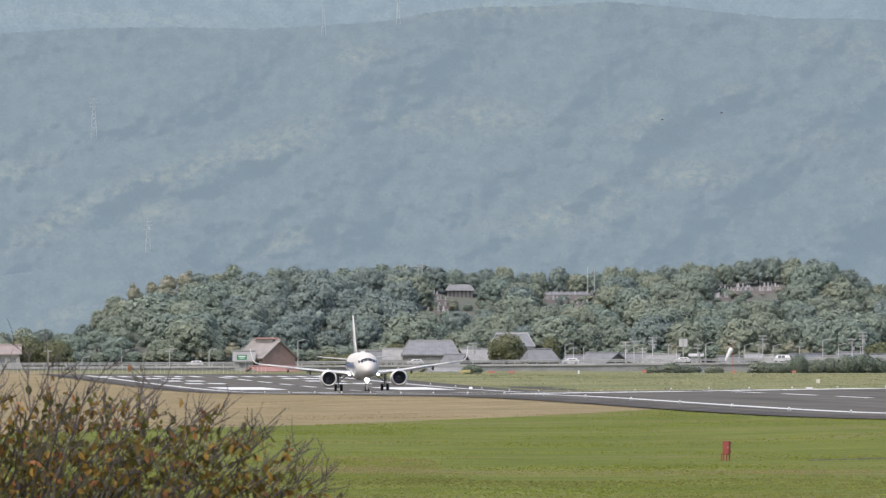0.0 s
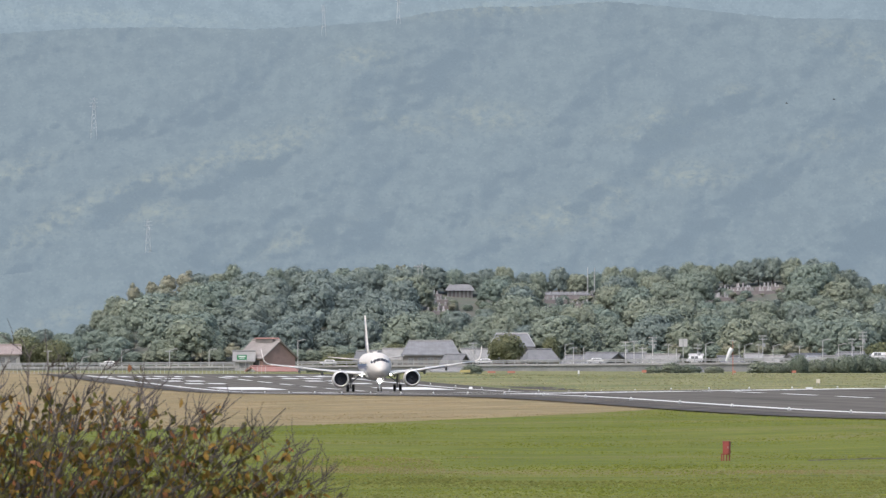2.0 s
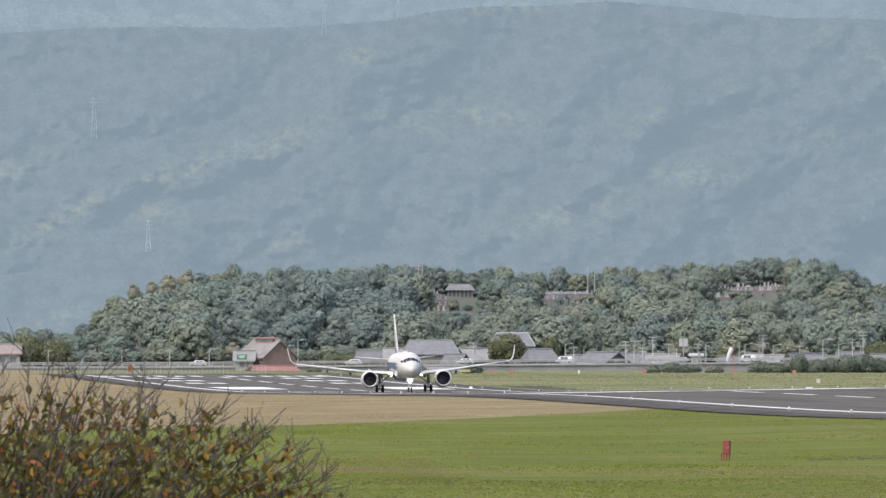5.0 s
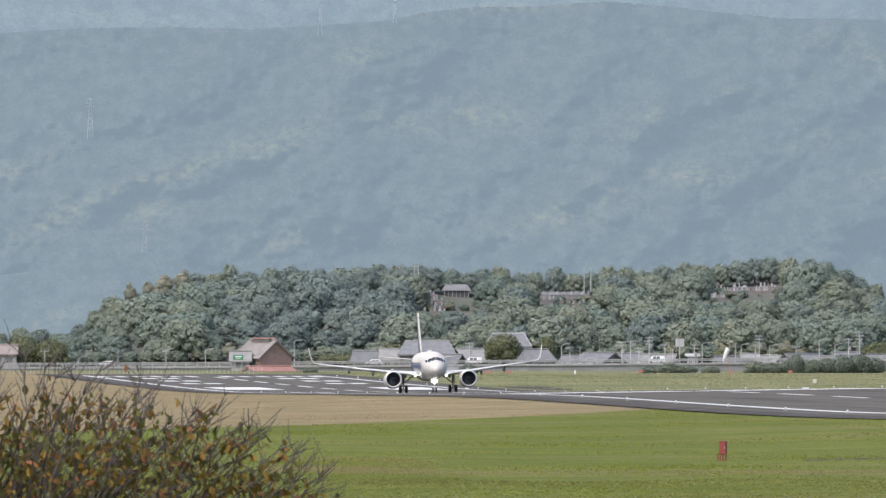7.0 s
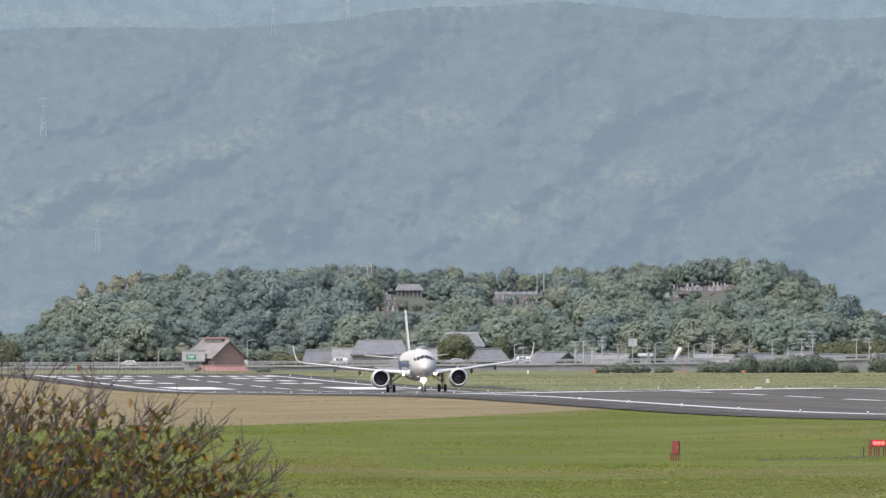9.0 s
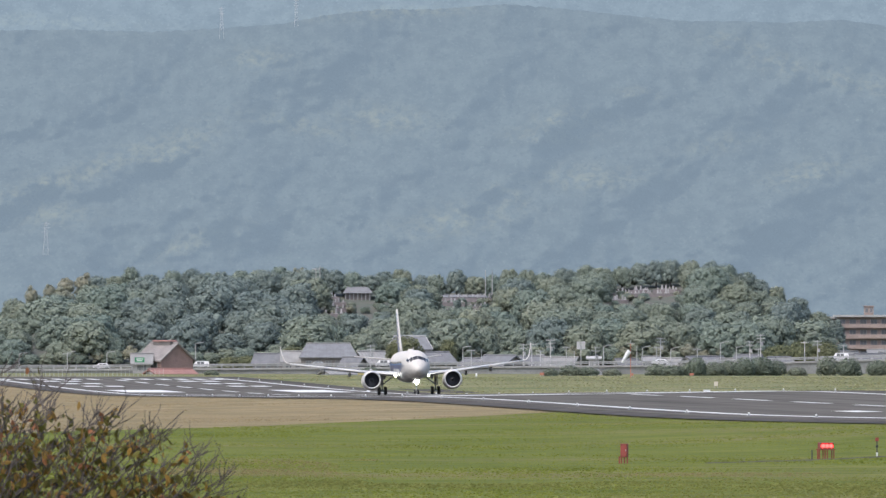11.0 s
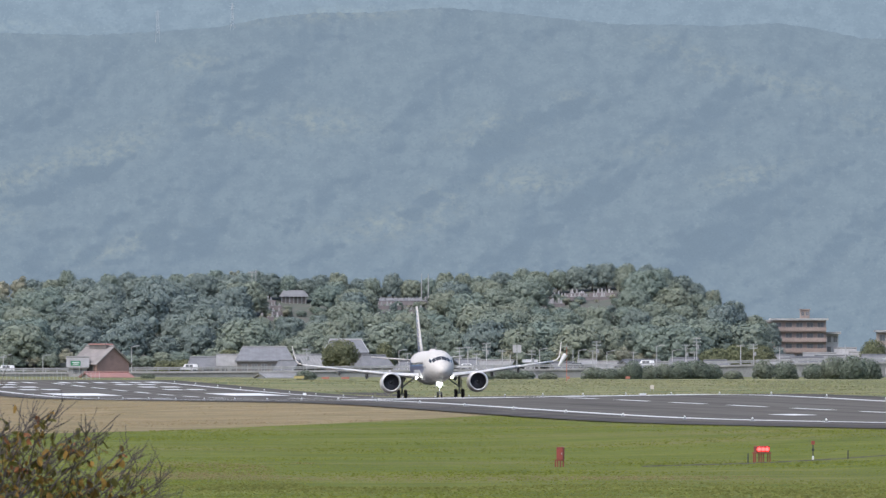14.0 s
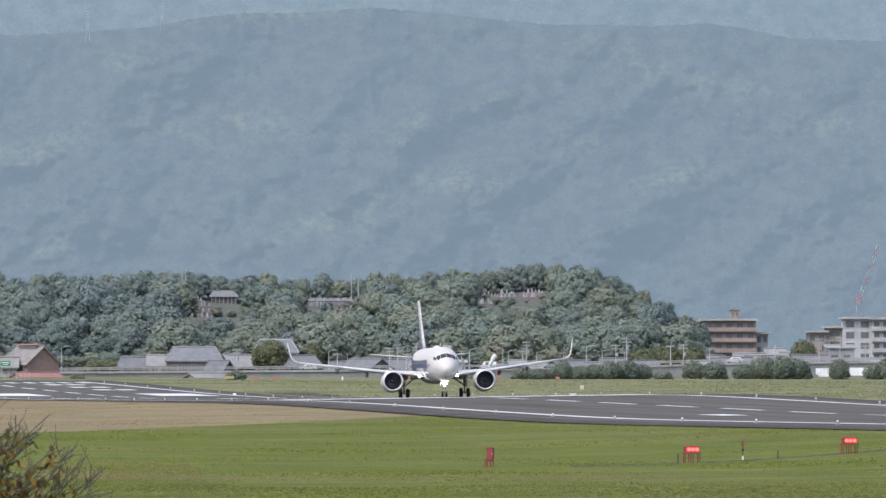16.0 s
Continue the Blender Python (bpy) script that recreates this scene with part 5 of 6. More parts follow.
# ---- trees and shrubs before the road ----
LEAF_SHRUB = leaves("shrub_leaves", (0.155, 0.186, 0.142), (0.189, 0.209, 0.155), 0.3)
LEAF_CLUMP = leaves("pale_leaves", (0.155, 0.17, 0.095), (0.165, 0.175, 0.1), 0.28)


def build_shrubs():
    rng = random.Random(23)
    t = make_tree("garden_tree", rng, 10.5, 7.5, LEAF_CLUMP, "pale yellow-green bushy tree beside the temple", 12, 130, 0.7)
    t.location = at(897, 645, 3968)
    t.scale = (1.12, 1.12, 1.05)
    models = [make_tree("shrub", rng, 7, 3.6, LEAF_SHRUB, "dark rounded evergreen shrub at the airfield's edge", 8, 90, 0.55) for _ in range(3)]
    for px, top, wide in ((1190, 648, 40), (1222, 650, 44), (1262, 652, 36), (1345, 646, 44), (1372, 648, 40), (1413, 636, 34), (1400, 645, 40), (1445, 643, 44), (1470, 641, 40), (1498, 637, 46), (1528, 636, 50), (1556, 641, 40),
                          (1590, 650, 36), (1648, 637, 42), (1680, 638, 46), (1738, 641, 44), (1768, 631, 50), (1800, 630, 54), (1832, 634, 50), (1905, 634, 40), (1962, 640, 40), (1990, 634, 54), (2040, 630, 60),
                          (555, 655, 30), (835, 650, 40), (1155, 652, 30)):
        y = 3600.0
        p = at(px, top, y)
        base = ground_z(p.x, y) - 0.4
        c = copy_thing(rng.choice(models), pose(p.x, y + rng.uniform(-15, 15), base, 0, 0, rng.uniform(0, 360)))
        k = wide / F * y / 7 * 1.15
        kz = max(0.35, (p.z - base) / 3.4)
        c.matrix_basis = c.matrix_basis @ Matrix.Diagonal((k, k, kz, 1))
        tagged(c, group="shrubs at the airfield's edge")
    for px, top, wide in ((700, 612, 44), (745, 622, 40), (620, 628, 50), (588, 630, 40), (660, 630, 36), (975, 600, 30), (1280, 622, 26), (1560, 610, 60), (1600, 604, 50), (1640, 606, 50), (1840, 596, 44), (45, 600, 60), (95, 606, 60), (-40, 600, 60)):
        y = 3994.0
        p = at(px, top, y)
        c = copy_thing(t, pose(p.x, y, 2.4, 0, 0, rng.uniform(0, 360)))
        k = wide / F * y / 10.5 * 1.2
        c.matrix_basis = c.matrix_basis @ Matrix.Diagonal((k, k, (p.z - 2.4) / 7.6, 1))
        tagged(c, "olive garden tree among the houses", group="garden trees")
    for m in models:
        for o in (*m.children, m):
            bpy.data.objects.remove(o)


build_shrubs()

for px0, px1, top, foot in ((1862, 1898, 641, 656), (1918, 1972, 640, 654)):
    p, q = at(px0, foot, 3640), at(px1, top, 3640)
    bm = bmesh.new()
    rows = []
    for k in range(19):
        x = p.x + (q.x - p.x) * k / 18
        d = 0.04 * math.sin(k * 2.1)
        zb = p.z + (0.5 if px0 < 1900 and k in (0, 1, 2, 16, 17, 18) else 0)
        rows.append([(x, 3640 + d, zb), (x, 3640 + d, q.z), (x, 3640.15 + d, q.z), (x, 3640.15 + d, zb)])
    loft(bm, rows)
    ob = part("sheet_fence", bm, TARP)
    tagged(ob, "white sheeting hung as a fence beside the shrubs", "fence", "white sheet fences")


# ---- airfield furniture ----
def build_edge_lights():
    bm = bmesh.new()
    rod(bm, (0, 0, 0), (0, 0, 0.12), 0.17, 0.15, 10)
    rod(bm, (0, 0, 0.12), (0, 0, 0.18), 0.07, None, 8)
    lamp = thing("runway_light", (0, 0, 0), "white elevated runway edge light on a round base", "runway light", "runway edge lights")
    part("base", bm, STEEL, lamp)
    bm = bmesh.new()
    bmesh.ops.create_uvsphere(bm, u_segments=10, v_segments=8, radius=0.1, matrix=Matrix.Translation((0, 0, 0.25)))
    part("lens", bm, MARK, lamp, "clear white lens")
    for q, s0 in ((24.3, 1020), (-24.3, 1040)):
        for k in range(31):
            s = s0 + 60 * k
            x, y = on_runway(s, q)
            copy_thing(lamp, pose(x, y, runway_z(s, q) + 0.02))
    for o in (*lamp.children, lamp):
        bpy.data.objects.remove(o)


build_edge_lights()


def build_cabinet():
    y = 870.0
    p = at(1286, 817, y)
    ob = thing("equipment_cabinet", (p.x, y, ground_z(p.x, y)), "dark red metal equipment cabinet on a leg frame in the grass", "cabinet", rz=-12)
    bm = bmesh.new()
    box(bm, -0.2, 0.2, -0.2, 0.2, 0.4, 1.14)
    body = part("body", bm, RED, ob)
    bm = bmesh.new()
    box(bm, -0.175, 0.175, -0.225, -0.2, 0.44, 1.1)
    door = part("door", bm, RED, body, "dark red door")
    bm = bmesh.new()
    box(bm, 0.1, 0.14, -0.25, -0.225, 0.72, 0.84)
    part("handle", bm, STEEL, door)
    bm = bmesh.new()
    box(bm, -0.23, 0.23, -0.24, 0.23, 1.14, 1.17, 0.1)
    part("lid", bm, RED, body)
    for x in (-0.3, -0.17, 0.0, 0.17):
        bm = bmesh.new()
        box(bm, x - 0.035, x + 0.035, -0.05, 0.03, -0.1, 0.4 if x > -0.3 else 0.42)
        part("leg", bm, RED, ob)
    bm = bmesh.new()
    box(bm, -0.33, 0.19, -0.07, 0.05, 0.36, 0.42)
    part("cross_bar", bm, RED, ob)


build_cabinet()
PAPI_GLOW = glow("red_signal_lens", (1.0, 0.035, 0.03), 5.0)


def build_papi(px, foot, y):
    p = at(px, foot, y)
    ob = thing("approach_light_unit", (p.x, y, ground_z(p.x, y)), "red approach slope light unit on legs with three lit lenses", "signal light", "approach light units", 5)
    bm = bmesh.new()
    box(bm, -0.4, 0.4, -0.5, 0.7, 0.64, 0.98)
    body = part("housing", bm, RED, ob)
    bm = bmesh.new()
    box(bm, -0.43, 0.43, -0.56, 0.74, 0.98, 1.02, 0.05)
    part("hood", bm, RED, body)
    for k in (-1, 0, 1):
        bm = bmesh.new()
        rod(bm, (k * 0.24, -0.53, 0.82), (k * 0.24, -0.49, 0.82), 0.115, None, 12)
        part("lens", bm, PAPI_GLOW, body, "lit red lens")
    for x in (-0.45, -0.12, 0.02, 0.42):
        for yy in (-0.45, 0.6):
            bm = bmesh.new()
            rod(bm, (x, yy, -0.1), (x, yy, 0.62), 0.035, None, 6)
            part("leg", bm, RED, ob)
    bm = bmesh.new()
    box(bm, -0.55, 0.5, -0.55, -0.48, 0.56, 0.62)
    box(bm, -0.55, 0.5, 0.6, 0.66, 0.56, 0.62)
    part("frame", bm, RED, ob)
    bm = bmesh.new()
    rod(bm, (-0.52, -0.3, -0.1), (-0.52, -0.3, 0.98), 0.03, None, 6)
    part("guard_post", bm, RED, ob)


build_papi(1643, 810, 893)
build_papi(1922, 803.5, 915)


def build_stakes():
    for px, foot, top, y, head in ((1618, 812, 792, 890, False), (1733, 808, 770, 898, True), (1795, 806, 787, 902, False)):
        p = at(px, foot, y)
        h = at(px, top, y).z - ground_z(p.x, y)
        ob = thing("marker_stake", (p.x, y, ground_z(p.x, y)), "thin dark marker stake with a small red head" if head else "thin dark metal stake in the grass", "stake", "marker stakes")
        bm = bmesh.new()
        rod(bm, (0, 0, -0.2), (0, 0, h), 0.035, None, 6)
        part("post", bm, DARK, ob)
        if head:
            bm = bmesh.new()
            box(bm, -0.1, 0.1, -0.1, 0.1, h - 0.22, h)
            part("head", bm, RED, ob, "small red lamp head")
            bm = bmesh.new()
            box(bm, -0.08, 0.08, -0.06, 0.06, h * 0.5, h * 0.5 + 0.12)
            part("bracket", bm, DARK, ob)
            bm = bmesh.new()
            rod(bm, (0, 0, 0), (0, 0, 0.3), 0.06, None, 6)
            part("sleeve", bm, MARK, ob, "white foot sleeve")
    # the shallow cable trench that runs past the lights
    rng = random.Random(3)
    bm = bmesh.new()
    rows = []
    for k in range(70):
        px = 1430 + 640 * k / 69
        py = 815 - 16 * k / 69
        y = 868 + 62 * k / 69
        x = (px - 784) / F * y
        z = ground_z(x, y)
        w = 0.5 + 0.5 * noise.noise((k * 0.4, 0, 0))
        rows.append([(x, y - w, z + 0.01), (x, y - w * 0.3, z + 0.06 + 0.03 * rng.random()), (x, y + w * 0.5, z + 0.05), (x, y + w, z + 0.01)])
    loft(bm, rows, closed=False)
    TRENCH = paint("turned_soil", (0.05, 0.045, 0.03), (0.08, 0.075, 0.04), 0.6, 0.95)
    tagged(part("cable_trench", bm, TRENCH), "dark strip of turned soil over a buried cable", "soil strip", kind="structure")


build_stakes()


def build_markers():
    for px, foot, top, wide, y, mat, nm, label in ((1140, 661, 655, 8, 3500, ORANGE, "marker_board", "small orange marker board in the far grass"), (1300, 665, 656, 4, 3400, ORANGE, "marker_board", "small orange marker post in the far grass"),
                                                   (1405, 662, 656, 8, 3450, ORANGE, "marker_board", "small orange marker board in the far grass"), (1448, 679, 671, 7, 2500, CREAM, "marker_board", "pale box marker beside the runway"),
                                                   (1432, 688, 685.5, 12, 1960, TARP, "distance_sign", "low white sign box beside the runway"), (823, 660, 655, 18, 3500, YELLOW, "supply_box", "yellow box at the airfield's edge"),
                                                   (833, 689, 685, 6, 2480, TARP, "distance_sign", "small white sign box with dark band beside the taxiway"), (1024, 665, 656, 3, 3300, TARP, "marker_post", "thin white marker post in the far grass"),
                                                   (870, 661, 657, 14, 3560, ORANGE, "marker_board", "low orange barrier at the airfield's edge"), (905, 661, 657, 14, 3560, ORANGE, "marker_board", "low orange barrier at the airfield's edge")):
        p, q = at(px, foot, y), at(px, top, y)
        z = ground_z(p.x, y)
        h, w = q.z - z, wide / F * y / 2
        ob = thing(nm, (p.x, y, z), label, "marker")
        bm = bmesh.new()
        box(bm, -w, w, -0.2, 0.2, h * 0.35, h, 0.02)
        part("board", bm, mat, ob)
        for s in (-1, 1):
            bm = bmesh.new()
            rod(bm, (s * w * 0.7, 0, -0.1), (s * w * 0.7, 0, h * 0.4), 0.05, None, 6)
            part("leg", bm, STEEL, ob)


build_markers()


def build_windsock():
    y = 3300.0
    p, q = at(1297, 662, y), at(1293, 602, y)
    z = ground_z(p.x, y)
    h = q.z - z
    ob = thing("windsock", (p.x, y, z), "drooping white and orange windsock on a tall mast", "windsock")
    bm = bmesh.new()
    rod(bm, (0, 0, -0.2), (0, 0, h), 0.11, 0.06, 8)
    part("mast", bm, ORANGE, ob, "red and white mast")
    bm = bmesh.new()
    rod(bm, (-0.9, 0, h - 0.2), (0.9, 0, h - 0.2), 0.06, None, 6)
    rod(bm, (0, 0, h - 0.2), (0, 0, h + 0.5), 0.09, None, 6)
    part("arm", bm, STEEL, ob)
    sock = new("sock")
    sock.parent = ob
    sock.location = (-0.2, -0.2, at(1296, 617, y).z - z)
    tagged(sock, "limp white fabric sock")
    pts = [(0.0, 0.0, 0.5), (-0.3, -0.45, 0.55), (-0.7, -1.2, 0.48), (-1.1, -2.1, 0.36), (-1.4, -2.8, 0.25)]
    for k, (a, b) in enumerate(zip(pts, pts[1:])):
        bm = bmesh.new()
        rod(bm, (a[0], 0, a[1]), (b[0], 0, b[1]), a[2], b[2], 12, False)
        part("band", bm, TARP, sock, smooth=True)
    return sock


SOCK = build_windsock()


def build_bird(px, py):
    y = 900.0
    ob = thing("bird", at(px, py, y), "small dark bird in flight", "bird")
    bm = bmesh.new()
    loft(bm, [[(d, r * math.cos(a), r * math.sin(a)) for a in np.linspace(0, 6.28, 7)[:-1]] for d, r in ((-0.13, 0.01), (-0.06, 0.035), (0.03, 0.04), (0.1, 0.02), (0.14, 0.004))])
    part("body", bm, DARK, ob)
    for s in (-1, 1):
        bm = bmesh.new()
        loft(bm, [[(-0.04, 0, 0.01), (0.05, 0, 0.01), (0.05, 0, 0.02), (-0.04, 0, 0.02)], [(-0.05, s * 0.2, 0.07), (0.0, s * 0.2, 0.07), (0.0, s * 0.2, 0.075), (-0.05, s * 0.2, 0.075)]])
        part("wing", bm, DARK, ob)
    for piece in ob.children:
        piece.scale = (0.7, 0.7, 0.7)
    return ob


BIRD = build_bird(1182, 211)
BIRD_AHEAD = build_bird(1277, 200)


# ---- grass standing on the field ----
TURF = leaves("turf_blades", (0.19, 0.214, 0.038), (0.19, 0.214, 0.038), 0.14)
STRAW = leaves("straw_blades", (0.31, 0.245, 0.135), (0.31, 0.245, 0.135), 0.2)
ROUGH = leaves("rough_blades", (0.27, 0.265, 0.135), (0.27, 0.265, 0.135), 0.25)


def tufts(label, mat, count, y0, y1, q0, q1, tall, seed, keep):
    """Countless clumps of blades strewn over the field, as one object."""
    rng = random.Random(seed)
    verts, faces = [], []
    tries = 0
    while len(faces) < 2 * count and tries < 6 * count:
        tries += 1
        y = y0 + (y1 - y0) * rng.random()
        x = rng.uniform(-0.036, 0.054) * y
        s, q = along(x, y)
        if not q0 < q < q1 or not keep(x, y):
            continue
        patch_ = 0.6 + 0.9 * max(0.0, noise.noise((x * 0.06, y * 0.02, seed)) + 0.25)
        z = ground_z(x, y) - 0.01
        for _ in range(2):
            h = tall * rng.uniform(0.5, 1.2) * patch_
            w = h * rng.uniform(0.9, 2.2)
            a = rng.uniform(-0.7, 0.7)
            dx, dy = math.cos(a) * w, math.sin(a) * w
            ox, oy = rng.uniform(-0.2, 0.2), rng.uniform(-0.4, 0.4)
            k = len(verts)
            verts += [(x + ox - dx, y + oy - dy, z), (x + ox + dx, y + oy + dy, z), (x + ox + rng.uniform(-0.6, 0.6) * w, y + oy + rng.uniform(-0.5, 0.5) * h, z + h)]
            faces.append((k, k + 1, k + 2))
    me = bpy.data.meshes.new("grass")
    me.from_pydata(verts, [], faces)
    me.materials.append(mat)
    tagged(new("grass", me), label, "grass", kind="stuff")


tufts("short green turf blades on the airfield", TURF, 60000, 640, 1500, 31, 400, 0.05, 31, lambda x, y: y - 6.57 * x < 1366)
tufts("cut straw-coloured grass beside the runway", STRAW, 26000, 1200, 2700, 31, 200, 0.05, 32, lambda x, y: y - 6.57 * x > 1368)
tufts("rough pale grass beyond the runway", ROUGH, 16000, 1650, 3500, -400, -31, 0.13, 33, lambda x, y: True)


SEED = leaves("seed_heads", (0.26, 0.205, 0.1), (0.26, 0.205, 0.1), 0.2)
TALL = leaves("uncut_blades", (0.19, 0.195, 0.055), (0.19, 0.195, 0.055), 0.15)
tufts("uncut olive green grass along the fence", TALL, 30000, 560, 790, 31, 400, 0.06, 34,
      lambda x, y: noise.noise((x * 0.05, y * 0.012, 4)) + (790 - y) / 150 > 0.2)
tufts("tan seed heads standing in the uncut grass", SEED, 9000, 760, 1080, 31, 400, 0.045, 35,
      lambda x, y: 770 < y < 800 + 9 * min(30.0, max(0.0, 13 - x)) and noise.noise((x * 0.09, y * 0.006, 9)) + 0.3 * noise.noise((x * 0.3, y * 0.02, 2)) > 0.02)


# ---- the bare shrub close to the camera ----
TWIG = paint("twig_bark", (0.05, 0.04, 0.037), (0.08, 0.066, 0.06), 20.0, 0.85)
LEAF_OLIVE = leaves("olive_leaf", (0.115, 0.105, 0.025), (0.115, 0.105, 0.025), 0.5)
LEAF_BROWN = leaves("brown_leaf", (0.215, 0.13, 0.03), (0.215, 0.13, 0.03), 0.5)
LEAF_RED = leaves("red_leaf", (0.3, 0.13, 0.06), (0.3, 0.13, 0.06), 0.3)


def build_near_shrub():
    rng = random.Random(77)
    y0 = 45.0
    root = at(120, 1700, y0)
    root.z = ground_z(root.x, y0)
    ob = thing("autumn_shrub", root, "half-bare autumn shrub with olive and rust-coloured leaves", "shrub")
    u = y0 / F
    # Height to which the mass reaches, and to which single twigs reach, across the shrub.
    mass = [(-260, 735), (0, 735), (60, 715), (150, 725), (230, 705), (300, 745), (380, 742), (440, 770), (500, 800), (540, 850), (600, 900)]
    reach = [(-260, 640), (0, 615), (40, 590), (100, 650), (160, 615), (215, 640), (300, 660), (345, 700), (470, 705), (520, 770), (600, 835), (660, 880)]
    twigs, leaf_spots = bmesh.new(), []

    def local(px, py, d):
        return Vector(((px - 784) * u, d, EYE - (py - HORIZON) * u)) - Vector((root.x, 0, root.z))

    def branch(p, q, r0, r1, n, bend, sides=4):
        """A twig from p to q that bows to one side and wavers a little."""
        ln = (q - p).length
        bow = Vector((rng.uniform(-1, 1), rng.uniform(-1, 1), rng.uniform(-1.0, 0.2))) * bend * ln
        pts = [p]
        for k in range(1, n + 1):
            f = k / n
            w = Vector((rng.uniform(-1, 1), rng.uniform(-1, 1), rng.uniform(-1, 1))) * 0.012 * ln
            pts.append(p.lerp(q, f) + bow * 4 * f * (1 - f) + (w if k < n else Vector()))
        for k in range(n):
            rod(twigs, pts[k], pts[k + 1], r0 + (r1 - r0) * k / n, r0 + (r1 - r0) * (k + 1) / n, sides, False)
        return pts

    for k in range(74):
        px = -230 + 830 * ((k + rng.random()) / 74) ** 1.15
        hi, lo = smoothed(reach, px), smoothed(mass, px)
        py = hi + (lo - hi) * rng.uniform(0.25, 1.1) if k % 4 else hi + rng.uniform(-15, 20)
        foot = local(px * 0.5 - 10 + rng.uniform(-150, 60), 1000 + rng.uniform(0, 60), rng.uniform(-0.4, 0.4))
        tip = local(px + 25, py, rng.uniform(-0.6, 0.6))
        stem = branch(foot, tip, 0.0052, 0.0012, 10, 0.11, 5)
        if k % 5 == 0:
            branch(Vector((0, 0, -0.1)), foot, 0.02, 0.008, 5, 0.03, 6)
        run = (tip - foot).normalized()
        for i in range(2, 10):
            for _ in range(2):
                away = (run * rng.uniform(0.3, 1.2) + Vector((rng.uniform(-0.75, 1.0), rng.uniform(-0.8, 0.8), rng.uniform(0.0, 0.6)))).normalized()
                ln = rng.uniform(0.05, 0.22) * (1.25 - 0.08 * i)
                tw = branch(stem[i], stem[i] + away * ln, 0.0022, 0.0009, 5, 0.08)
                leaf_spots += tw[1:]
                for b in tw[1:5]:
                    if rng.random() < 0.5:
                        fork = (away + Vector((rng.uniform(-1, 1), rng.uniform(-0.8, 0.8), rng.uniform(-0.3, 0.9)))).normalized()
                        sp = branch(b, b + fork * rng.uniform(0.02, 0.09), 0.0014, 0.0008, 3, 0.08, 3)
                        leaf_spots += sp[1:]
    part("branch", twigs, TWIG, ob, "thin grey-brown twigs")
    groups = {"olive": bmesh.new(), "brown": bmesh.new(), "red": bmesh.new()}
    for p in leaf_spots:
        px = 784 + (p.x + root.x) / u
        py = HORIZON - (p.z + root.z - EYE) / u
        dense = smoothed(mass, px)
        if rng.random() > (0.36 if py > dense + 60 else 0.24 if py > dense - 10 else 0.06 if py > dense - 40 else 0.012):
            continue
        c = rng.random()
        bm = groups["olive" if c < 0.58 else "brown" if c < 0.95 else "red"]
        for _ in range(rng.choice((1, 1, 2))):
            d = Vector((rng.uniform(-0.7, 0.7), rng.uniform(-0.7, 0.7), rng.uniform(-1.6, 0.1))).normalized()
            side = d.cross(Vector((rng.uniform(-1, 1), rng.uniform(-1, 1), rng.uniform(-1, 1)))).normalized()
            up = side.cross(d)
            ln = rng.uniform(0.016, 0.036)
            w = ln * rng.uniform(0.22, 0.36)
            mid = [(0.0, 0.0), (0.3, 0.85), (0.6, 0.95), (0.85, 0.5)]
            left = [bm.verts.new(p + d * ln * f + side * w * g + up * 0.18 * w * g) for f, g in mid[1:]]
            right = [bm.verts.new(p + d * ln * f - side * w * g + up * 0.18 * w * g) for f, g in mid[1:]]
            cent = [bm.verts.new(p + d * ln * f - up * 0.15 * ln * f * f) for f in (0.0, 0.3, 0.6, 0.85, 1.0)]
            for s in (left, right):
                bm.faces.new((cent[0], s[0], cent[1]))
                bm.faces.new((cent[1], s[0], s[1], cent[2]))
                bm.faces.new((cent[2], s[1], s[2], cent[3]))
                bm.faces.new((cent[3], s[2], cent[4]))
    for (k, bm), m, lab in zip(groups.items(), (LEAF_OLIVE, LEAF_BROWN, LEAF_RED), ("olive green leaves", "dry brown leaves", "rust red leaves")):
        tagged(part("foliage", bm, m, ob, lab), kind="stuff")
    # the fence wire behind it
    wire = thing("fence_wire", (0, 0, 0), "thin dark twisted fence wire", "wire")
    bm = bmesh.new()
    a, b = at(-200, 845, 62), at(1300, 905, 62)
    pts = [a.lerp(b, k / 60) + Vector((0, 0, -0.12 * math.sin(math.pi * k / 60))) for k in range(61)]
    for p, q in zip(pts, pts[1:]):
        rod(bm, p, q, 0.004, None, 5, False)
    part("strand", bm, DARK, wire)
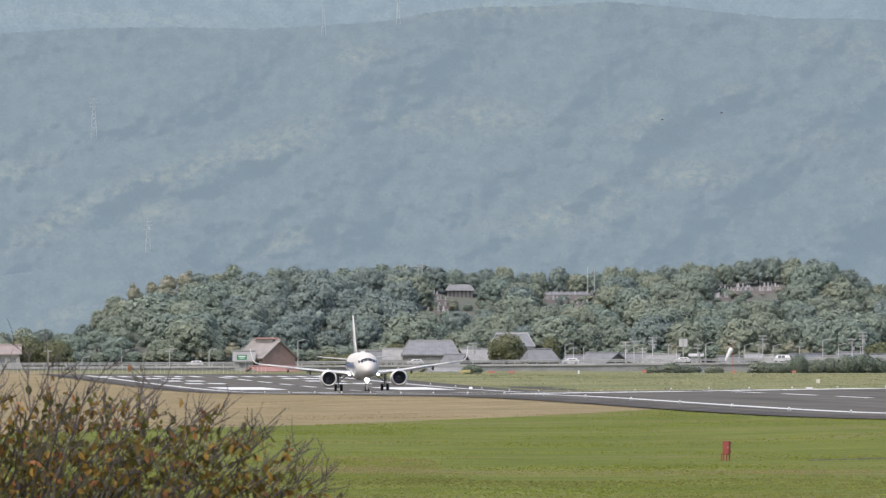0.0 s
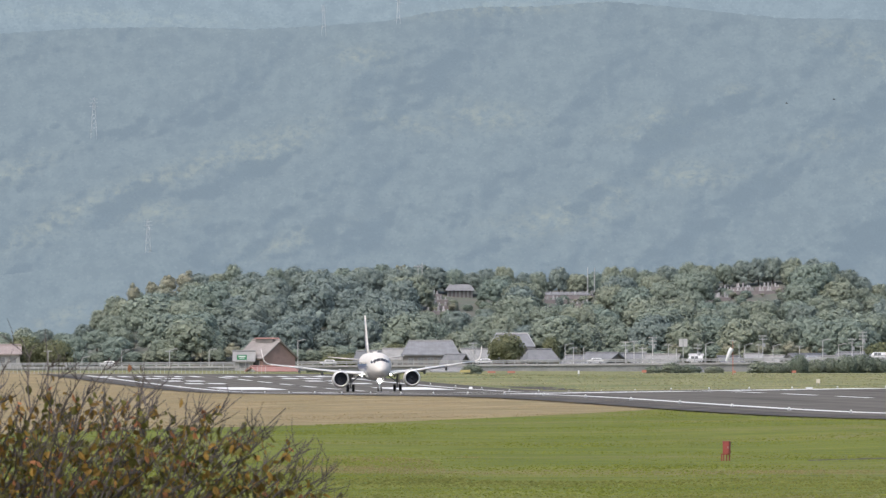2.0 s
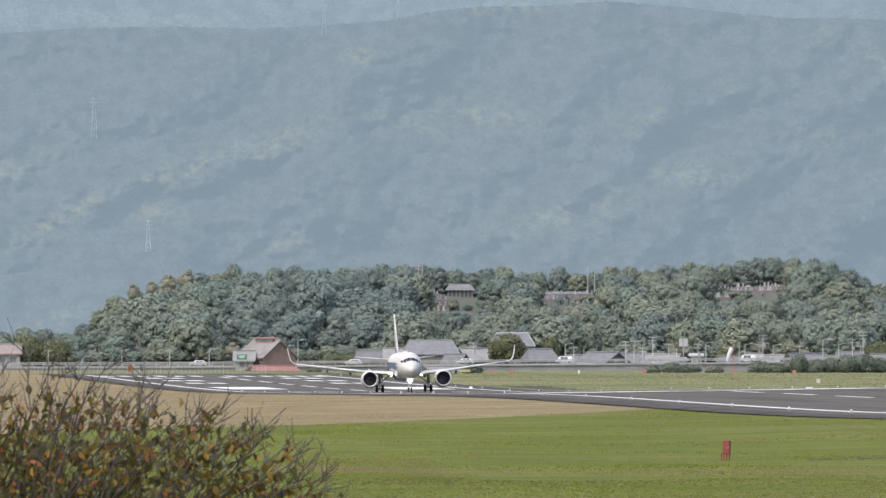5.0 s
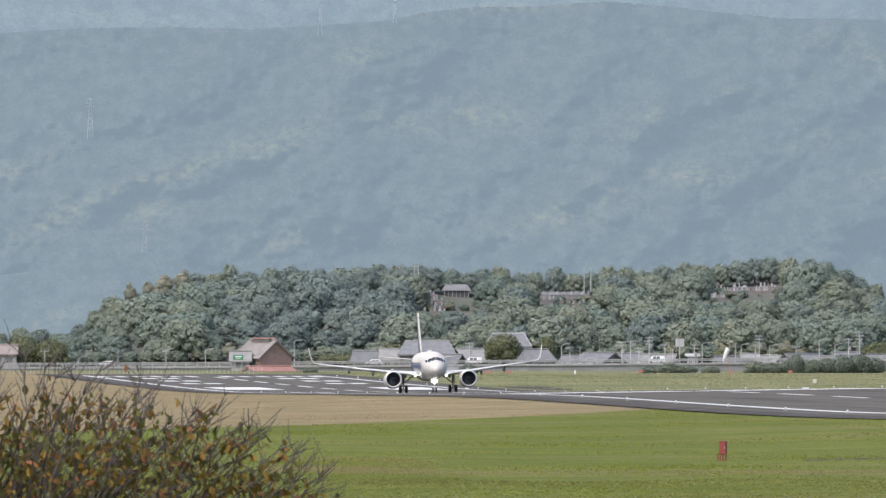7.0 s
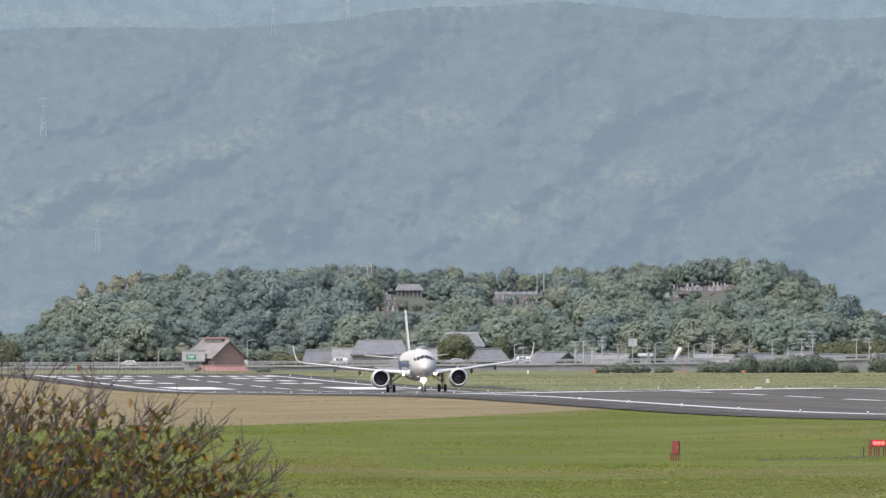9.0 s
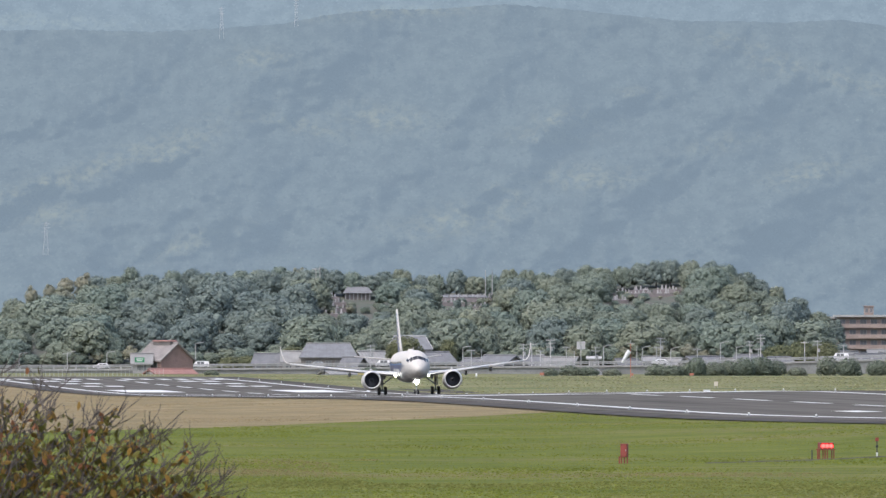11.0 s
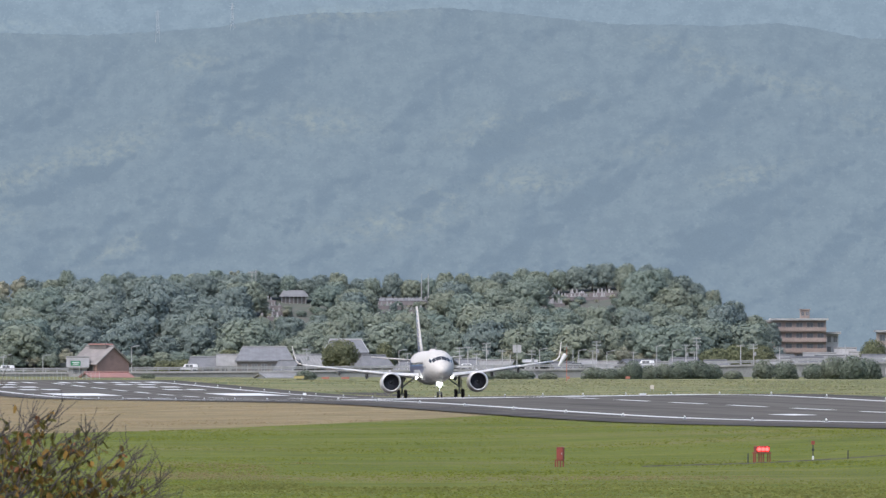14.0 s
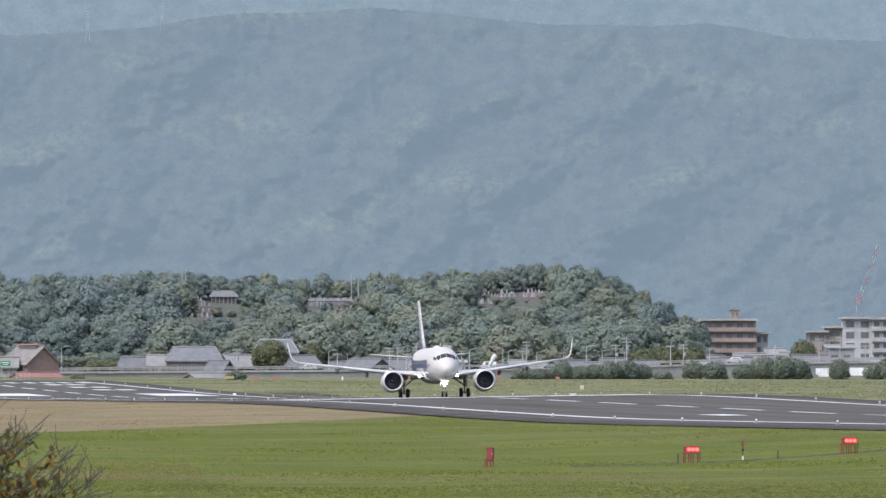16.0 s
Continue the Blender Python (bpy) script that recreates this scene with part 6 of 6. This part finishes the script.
    for px in (-200, 1300):
        e = a if px < 0 else b
        bm = bmesh.new()
        rod(bm, (e.x, 62, ground_z(e.x, 62) - 0.2), (e.x, 62, e.z + 0.05), 0.03, None, 8)
        part("post", bm, STEEL, wire)


build_near_shrub()


# ---- movement ----
def roll_out(t):
    """Distance along the runway of the main wheels at t seconds."""
    return (2412.7 - 11.576 * t - 1.6478 * t * t + 0.00859 * t ** 3) / COS


def motions():
    rows = []
    for k in range(33):
        t = k * 0.5
        s = roll_out(t)
        x, y = on_runway(s, 0)
        z, zn = runway_z(s, 4), runway_z(s - 12.64, 0)
        rows.append((t, pose(x, y, z + 0.07, math.degrees(math.atan2(zn - z, 12.64)), 0.9, 180.1 + 0.03 * t + math.degrees(PSI))))
    walk(AIRLINER, rows)
    for car, px in CARS:
        rows = []
        for k in range(33):
            a = px - 77 * 0.5 * k
            rows.append((0.5 * k, pose(*at(a, smoothed(DECK, a) - 0.0, ROAD_Y))))
        walk(car, rows)
    base = SOCK.location.copy()
    walk(SOCK, [(k * 0.8, pose(*base, 0, 5 * math.sin(1.9 * k) + 3 * math.sin(4.1 * k), 4 * math.cos(2.3 * k))) for k in range(21)])
    trail = [(0, 1172, 212), (0.5, 1227, 202), (1.0, 1280, 193), (1.5, 1339, 186), (2.0, 1392, 183), (2.5, 1446, 180), (3.0, 1496, 168), (3.5, 1536, 152), (5.0, 1660, 120), (16.0, 2600, -160)]
    lead = [(0, 1277, 200), (0.5, 1327, 192), (1.5, 1428, 177), (2.0, 1476, 176), (2.5, 1516, 174), (3.0, 1553, 165), (5.0, 1700, 130), (16.0, 2700, -140)]
    for bird, way in ((BIRD, trail), (BIRD_AHEAD, lead)):
        walk(bird, [(t, pose(*at(px, py, 900))) for t, px, py in way])
    # The wheels look the same after every sixth of a turn.
    for w in WHEELS:
        r = w.location.z
        base = w.location.copy()
        turn, last, rows = 0.0, 0.0, []
        for k in range(481):
            t = k / 30
            full = math.degrees((roll_out(0) - roll_out(t)) / r)
            step = (full - last + 30) % 60 - 30
            last = full
            turn += step
            rows.append((t, pose(*base, -turn)))
        walk(w, rows)


motions()
